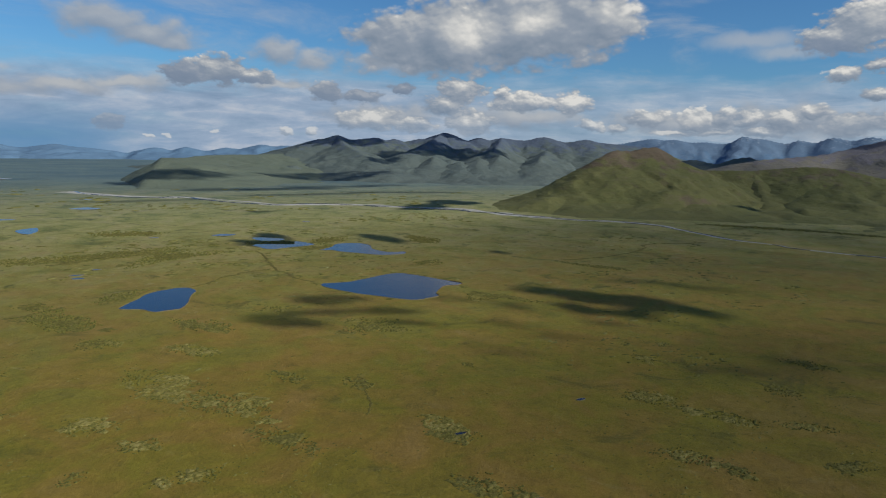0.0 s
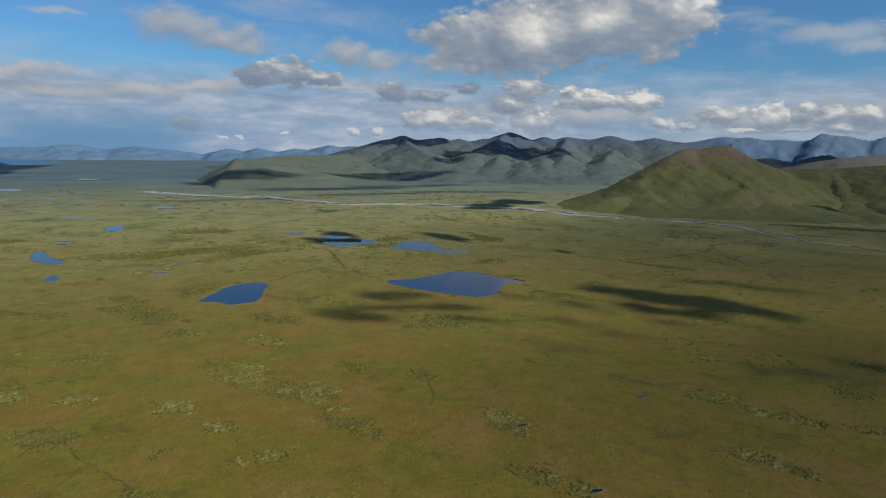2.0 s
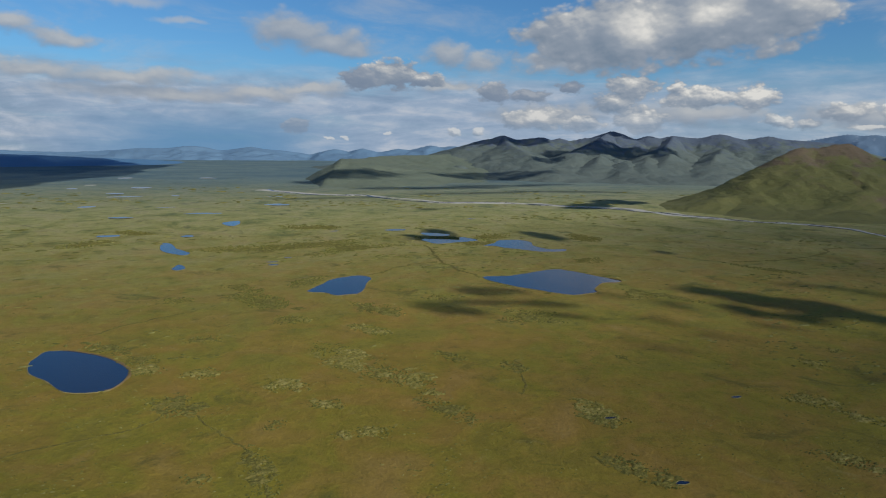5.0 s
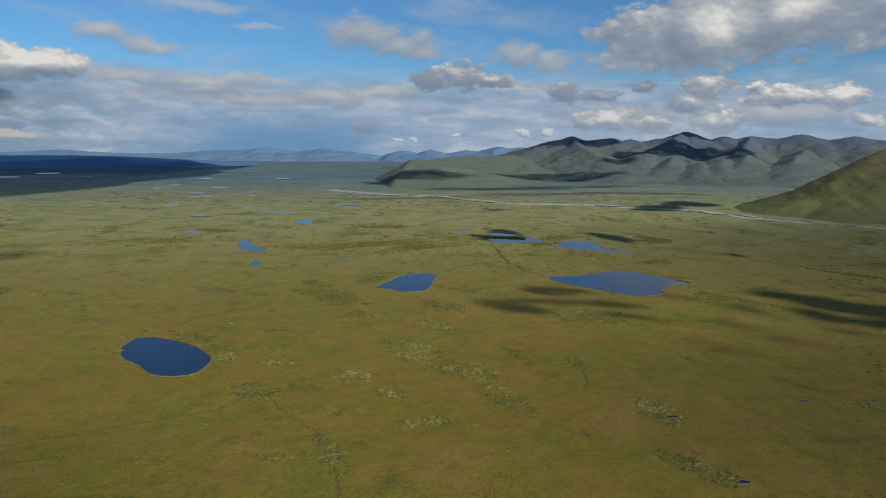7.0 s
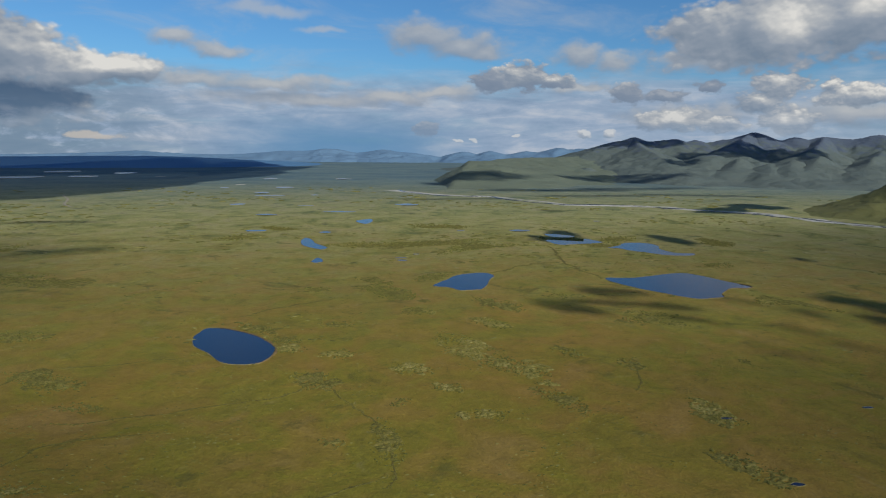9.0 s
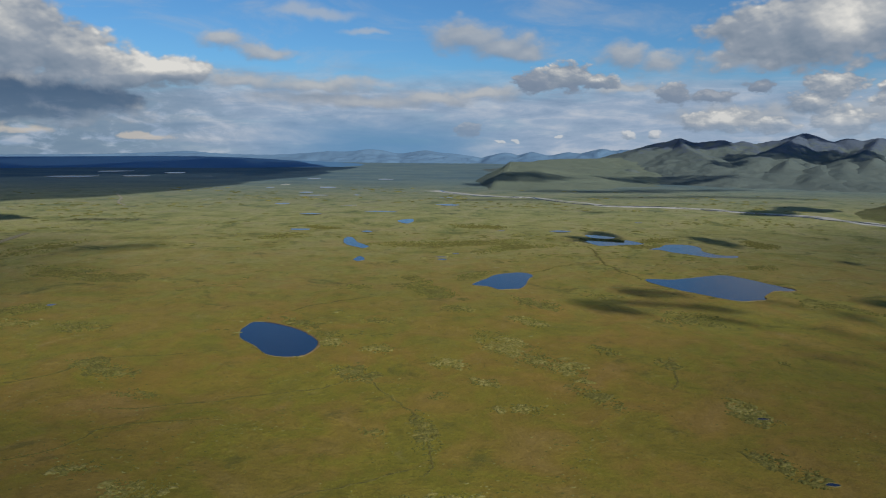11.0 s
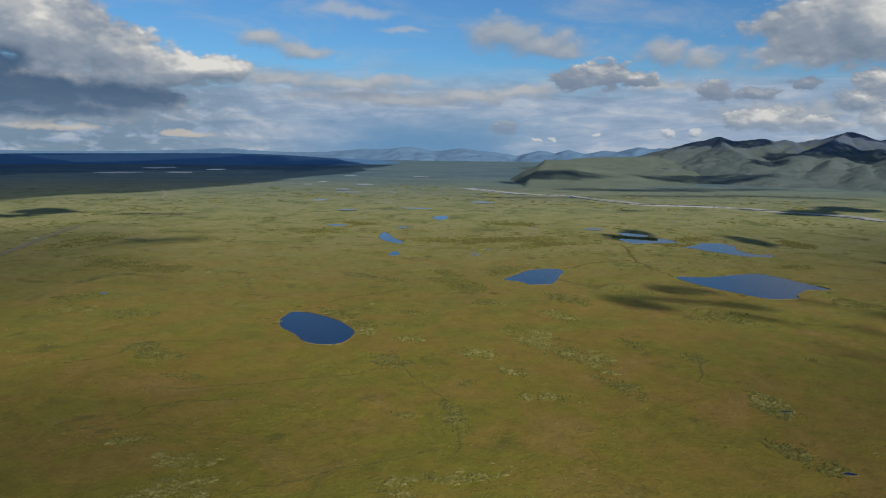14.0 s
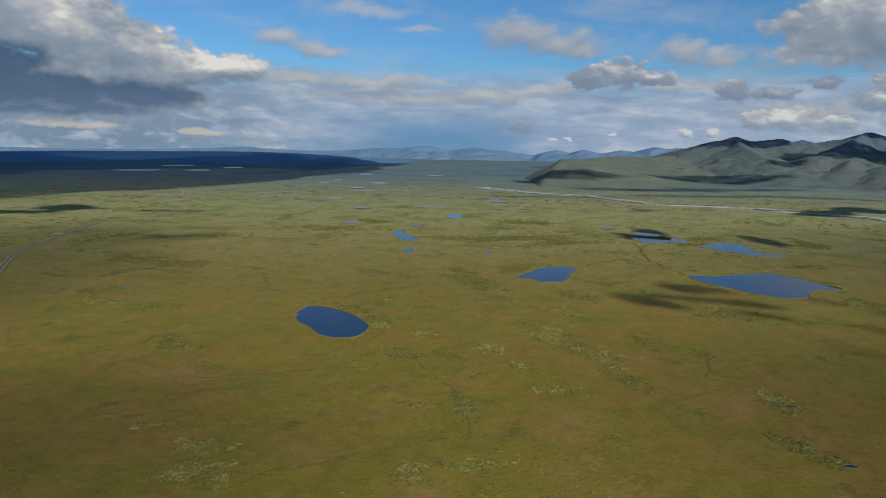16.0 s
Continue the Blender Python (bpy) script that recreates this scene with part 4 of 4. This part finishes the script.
# ---- hummock fields, willow thickets and creek lines ----
def lumps(name, x, y, r, h, mat, rng, z=None):
    """Many low rounded tufts or hummocks in one mesh: two rough rings and a crown each."""
    n, k = len(x), 6
    ang = np.linspace(0, 2 * np.pi, k, endpoint=False)[None] + rng.uniform(0, 6.28, (n, 1))
    long = rng.uniform(1.0, 3.0, (n, 1))
    yaw = rng.uniform(-0.6, 0.6, (n, 1))
    ground_z = ground_height(x, y) if z is None else z
    rings = []
    for radius, up in ((1.0, -0.15), (0.72, 0.72)):
        rr = r[:, None] * radius * rng.uniform(0.75, 1.25, (n, k))
        u, v = rr * np.cos(ang) * long, rr * np.sin(ang)
        px, py = u * np.cos(yaw) - v * np.sin(yaw), u * np.sin(yaw) + v * np.cos(yaw)
        pz = np.repeat((ground_z + h * up)[:, None], k, 1) + rng.uniform(-0.12, 0.12, (n, k)) * h[:, None]
        rings.append(np.stack([x[:, None] + px, y[:, None] + py, pz], 2))
    crown = np.stack([x, y, ground_z + h], 1)[:, None]
    verts = np.concatenate([*rings, crown], 1).reshape(-1, 3)
    i = np.arange(k)
    j = (i + 1) % k
    pattern = [*[[a, b, k + b, k + a] for a, b in zip(i, j)], *[[k + a, k + b, 2 * k] for a, b in zip(i, j)]]
    faces = [[q + m * (2 * k + 1) for q in f] for m in range(n) for f in pattern]
    return mesh_object(name, verts, faces, mat)


def in_field(cx, cy, a, b, turn, n, rng):
    """Scattered places in a ragged ellipse."""
    th, q = rng.uniform(0, 2 * np.pi, n), np.sqrt(rng.uniform(0, 1, n))
    edge = 1 + 0.35 * vnoise(np.cos(th) * 2 + cx, np.sin(th) * 2 + cy, 5)
    u, v = q * edge * a * np.cos(th), q * edge * b * np.sin(th)
    c, s = math.cos(radians(turn)), math.sin(radians(turn))
    x, y = cx + c * u - s * v, cy + s * u + c * v
    clear = np.ones(n, bool)
    for line in SHORES:
        clear &= ~inside(x, y, line)
    return x[clear], y[clear]


def field(cx, cy, a, b, turn, pale, rng):
    """A patch of frost hummocks: a wrinkled turf sheet that sinks into the plain at a ragged edge, with a little scrub on it."""
    far = math.hypot(cx, cy) / 350.0
    step = 0.55 * max(0.8, far)
    reach = 1.45
    u, v = np.arange(-a * reach, a * reach, step), np.arange(-b * reach, b * reach, step)
    U, V = np.meshgrid(u, v)
    c, s = math.cos(radians(turn)), math.sin(radians(turn))
    x, y = (cx + c * U - s * V).ravel(), (cy + s * U + c * V).ravel()
    q = np.hypot(U / a, V / b).ravel() + 0.75 * fbm(x / (0.35 * (a + b)), y / (0.35 * (a + b)), 5, 91, 0.6) + 0.12
    k = 2.4 * max(0.8, far ** 0.7)
    wrinkle = 1 - np.abs(fbm(x / k, y / (k * 0.7), 3, 95, 0.6)) * 1.5
    low = np.clip((1.05 - q) / 0.45, -0.6, 1)
    h = (0.85 if pale else 0.7) * max(0.8, far ** 0.5)
    z = ground_height(x, y) + np.where(low > 0, low * (0.05 + h * wrinkle * 0.75), low * 0.8) - 0.05
    for line in SHORES:
        z = np.where(inside(x, y, line), -0.6, z)
    Z = z.reshape(U.shape)
    ny, nx = Z.shape
    i = (np.arange(ny - 1)[:, None] * nx + np.arange(nx - 1)[None]).ravel()
    quads = np.stack([i, i + 1, i + nx + 1, i + nx], 1)
    quads = quads[(low[quads] > -0.3).any(1)]
    name, label = ("hummock_field", "patch of pale lichen hummocks with dark hollows between") if pale else ("willow_thicket", "dark green patch of low willow scrub on the tundra")
    ob = mesh_object(name, np.stack([x, y, z], 1), quads.tolist(), HUMMOCK if pale else THICKET)
    tagged(ob, label, "hummocks" if pale else "scrub", kind="stuff")
    size = 0.3 * max(0.8, far ** 0.6)
    px, py = in_field(cx, cy, a * 1.15, b * 1.25, turn, int(min(260, max(20, math.pi * a * b / (size * size * 26)))), rng)
    scrub = lumps("scrub_tufts", px, py, size * rng.uniform(0.5, 1.4, len(px)), size * rng.uniform(0.8, 2.2, len(px)), SHRUB, rng)
    tagged(scrub, "low dark willow tufts among the hummocks", "scrub", kind="stuff")


PALE_NEAR = [(72, 410, 36, 12, -72), (92, 370, 22, 11, -52), (34, 376, 11, 8, -30), (49, 346, 9, 5, -31), (59, 311, 11, 5, -4), (-32, 420, 10, 7, -32), (-4, 406, 10, 6, -23), (100, 344, 5, 4, -30),
             (148, 249, 5, 3, -31), (-8, 220, 7, 4, -17), (-9, 229, 6, 4, 0), (19, 232, 9, 4, 7), (-89, 248, 12, 7, -12), (-80, 229, 12, 6, -11), (-91, 221, 14, 5, -9), (-116, 265, 8, 5, 5)]
PALE_MID = [(28, 832, 42, 14, 2), (102, 459, 8, 7, -29), (212, 485, 10, 5, -26), (173, 539, 7, 8, 1), (-242, 475, 15, 9, -9), (272, 282, 13, 7, -32), (276, 260, 11, 5, -89), (286, 243, 11, 6, -72),
            (307, 218, 11, 5, -49), (233, 227, 10, 6, -48), (321, 325, 7, 6, -72), (356, 341, 4, 6, -84), (328, 500, 10, 8, -86), (81, 632, 17, 6, 28), (56, 502, 12, 6, -60), (97, 464, 13, 7, -57), (163, 300, 12, 6, -80)]
DARK_NEAR = [(100, 322, 16, 6, -61), (-36, 438, 8, 7, -10), (-56, 466, 17, 5, -47), (-4, 468, 10, 5, -13), (129, 394, 12, 5, -75), (155, 366, 10, 5, -86), (163, 292, 11, 6, -55), (147, 252, 9, 6, -65), (153, 237, 7, 6, -72),
             (4, 232, 6, 3, -10), (-16, 364, 14, 9, -65), (15, 285, 19, 5, -86), (24, 330, 3, 5, -38), (-7, 291, 5, 3, -17), (-149, 377, 25, 8, -41), (-118, 340, 9, 5, -8), (223, 366, 3, 4, -33), (240, 212, 8, 4, -91), (282, 189, 8, 5, -23)]
DARK_MID = [(83, 628, 21, 8, 44), (-21, 582, 10, 10, -6), (35, 572, 29, 12, -57), (41, 548, 14, 8, -52), (52, 499, 9, 9, -53), (117, 518, 23, 8, -60), (-252, 514, 14, 14, 43), (-195, 461, 20, 8, -23), (213, 464, 22, 10, 22),
            (223, 451, 11, 6, -25), (338, 505, 15, 7, -74), (342, 253, 9, 7, -60), (397, 270, 15, 6, -78), (354, 489, 28, 5, -66), (40, 565, 31, 10, -59), (116, 509, 16, 8, -57), (29, 616, 18, 8, -59), (529, 568, 31, 8, -66)]
DARK_FAR = [(122, 836, 60, 16, 27), (-83, 992, 24, 12, -43), (-128, 901, 29, 14, 47), (295, 836, 42, 20, -45), (-274, 650, 56, 22, -32), (-373, 799, 48, 22, 76), (147, 801, 47, 14, 49), (360, 861, 30, 14, 40),
            (472, 810, 36, 14, -100), (379, 657, 20, 10, 31), (93, 837, 38, 14, 12), (172, 802, 48, 12, 18), (144, 1007, 39, 22, -10), (36, 823, 20, 14, 19)]
rng = np.random.default_rng(7)
for bank, pale in ((PALE_NEAR, True), (PALE_MID, True), (DARK_NEAR, False), (DARK_MID, False), (DARK_FAR, False)):
    for cx, cy, a, b, turn in bank:
        field(cx, cy, a, b, turn, pale, rng)

CREEKS = [[(-73, 492), (-54, 513), (-28, 530), (-1, 547)], [(237, 605), (229, 639), (230, 691), (239, 748), (249, 814)], [(141, 640), (170, 666), (198, 683), (224, 691)],
          [(13, 249), (16, 268), (14, 287), (12, 304), (6, 320), (-2, 337), (-9, 355)], [(-71, 211), (-59, 225), (-44, 231), (-28, 242), (-11, 247), (14, 260)], [(-125, 321), (-98, 326), (-63, 335), (-41, 342), (-26, 350), (-12, 366)]]
CREEKS_OUTER = [[(-201, 355), (-168, 370), (-157, 393), (-92, 405)], [(-153, 272), (-131, 281), (-115, 301), (-72, 308)], [(141, 326), (154, 356), (163, 380)],
                [(529, 609), (646, 615), (726, 655), (818, 635)]]
for plan in CREEKS + CREEKS_OUTER:
    line = spline(plan, 30)
    far = max(0.8, math.hypot(*line.mean(0)) / 350)
    k = np.arange(len(line))
    way = np.gradient(line, axis=0)
    side = np.stack([-way[:, 1], way[:, 0]], 1) / np.linalg.norm(way, axis=1)[:, None]
    mid = line + side * (1.6 * far * vnoise(k * 0.13, k * 0.0, 51))[:, None]
    w = far * (0.75 + 0.55 * vnoise(k * 0.35, k * 0.0 + 2, 53)) * np.clip(np.minimum(k, k[::-1]) / 12, 0.15, 1)
    cols = [mid + side * (w * f)[:, None] for f in (-1.0, -0.45, 0.45, 1.0)]
    lift = (-0.1, 0.12 * far, 0.12 * far, -0.1)
    verts = np.concatenate([np.column_stack([c, ground_height(c[:, 0], c[:, 1]) + up]) for c, up in zip(cols, lift)])
    m = len(line)
    faces = [[(c + 1) * m + q, (c + 1) * m + q + 1, c * m + q + 1, c * m + q] for c in range(3) for q in range(m - 1)]
    tagged(mesh_object("creek_bed", verts, [f[::-1] for f in faces], CREEK_TURF), "dark damp line of a small creek in the turf", "creek", kind="structure")
    n = len(line)
    at = mid[rng.integers(0, m, n)] + rng.normal(0, 0.7, (n, 2)) * far
    tagged(lumps("creek_willows", at[:, 0], at[:, 1], 0.24 * far * rng.uniform(0.5, 1.3, n), 0.25 * rng.uniform(0.5, 1.2, n), CREEK_SCRUB, rng), "low willows along a small creek", "scrub", kind="stuff")

# the bluff over the river's far bank: its shade is built as dark clumps
bluff = spline([(1010, 790), (1060, 735), (1095, 690), (1125, 630), (1150, 560), (1165, 480)], 40)
at = bluff[rng.integers(0, len(bluff), 900)] + rng.normal(0, 5, (900, 2))
tagged(lumps("bluff_shade", at[:, 0], at[:, 1], rng.uniform(1.5, 3.5, 900), rng.uniform(0.4, 1.6, 900), SHRUB, rng, np.zeros(900)), "dark clumps standing for shade on the bluff over the river", "scrub", kind="stuff")

# single tufts and dwarf shrubs over the near plain
n = 26000
x, y = rng.uniform(-330, 470, n), 165 + 520 * rng.uniform(0, 1, n) ** 1.3
keep = (fbm(x / 38, y / 38, 4, 77) + 0.5 * fbm(x / 7, y / 7, 2, 79)) > rng.uniform(-0.3, 1.1, n)
for line in SHORES:
    keep &= ~inside(x, y, line)
x, y = x[keep], y[keep]
half = rng.uniform(0, 1, len(x)) < 0.6
for m, mat, name, label in ((half, SHRUB, "dwarf_shrubs", "scattered dark dwarf shrubs on the sedge"), (~half, LICHEN, "pale_tussocks", "scattered pale cotton-grass tussocks")):
    k = int(m.sum())
    tagged(lumps(name, x[m], y[m], rng.uniform(0.15, 0.42, k), rng.uniform(0.1, 0.3, k), mat, rng), label, "tundra plants", kind="stuff")


# broken clumps of willow and bleached moss out over the middle plain
n = 15000
way, dist = np.radians(rng.uniform(-36, 58, n)), 430 * (1900 / 430) ** rng.uniform(0, 1, n)
x, y = dist * np.sin(way), dist * np.cos(way)
keep = (fbm(x / 150, y / 150, 4, 177) + 0.7 * fbm(x / 32, y / 32, 3, 179)) > rng.uniform(0.15, 1.0, n)
keep &= line_distance(x, y, RIVER_LINE)[0] > 60
for line in SHORES:
    keep &= ~inside(x, y, line)
x, y, dist = x[keep], y[keep], dist[keep]
half = rng.uniform(0, 1, len(x)) < 0.68
for m, mat, name, label in ((half, SHRUB, "willow_clumps", "dark willow clumps scattered over the plain"), (~half, LICHEN, "moss_clumps", "bleached moss hummocks scattered over the plain")):
    k = int(m.sum())
    r = 0.0022 * dist[m] * rng.uniform(0.4, 1.3, k)
    tagged(lumps(name, x[m], y[m], r, r * rng.uniform(0.2, 0.45, k), mat, rng), label, "tundra plants", kind="stuff")


# peaty rim on the oval lake's east shore
def shore_bank(line, first, last, width, label):
    part = np.array([line[i % len(line)] for i in range(first, last)])
    c = line.mean(0)
    out = (part - c) / np.linalg.norm(part - c, axis=1)[:, None]
    s = np.arange(len(part))
    w = width * (0.35 + np.sin(np.pi * s / (len(part) - 1))) * (1 + 0.4 * vnoise(s * 0.5, s * 0.0, 3))
    rows = [(-0.4, -0.3), (0.1, 0.3), (0.5, 0.5), (1.0, 0.0), (1.3, -0.5)]
    verts = [(*(q + o * w[k] * f), z) for f, z in rows for k, (q, o) in enumerate(zip(part, out))]
    m = len(part)
    faces = [[r * m + k, r * m + k + 1, (r + 1) * m + k + 1, (r + 1) * m + k] for r in range(len(rows) - 1) for k in range(m - 1)]
    return tagged(mesh_object("shore_bank", verts, [f[::-1] for f in faces], PEAT), label, "lake shore", kind="structure")


shore_bank(SHORES[0], 2, 38, 1.3, "bare brown peat bank along the lake shore")
shore_bank(SHORES[2], 44, 86, 0.6, "bare brown peat bank along the lake shore")
shore_bank(SHORES[1], 42, 70, 0.5, "bare brown peat bank along the lake shore")
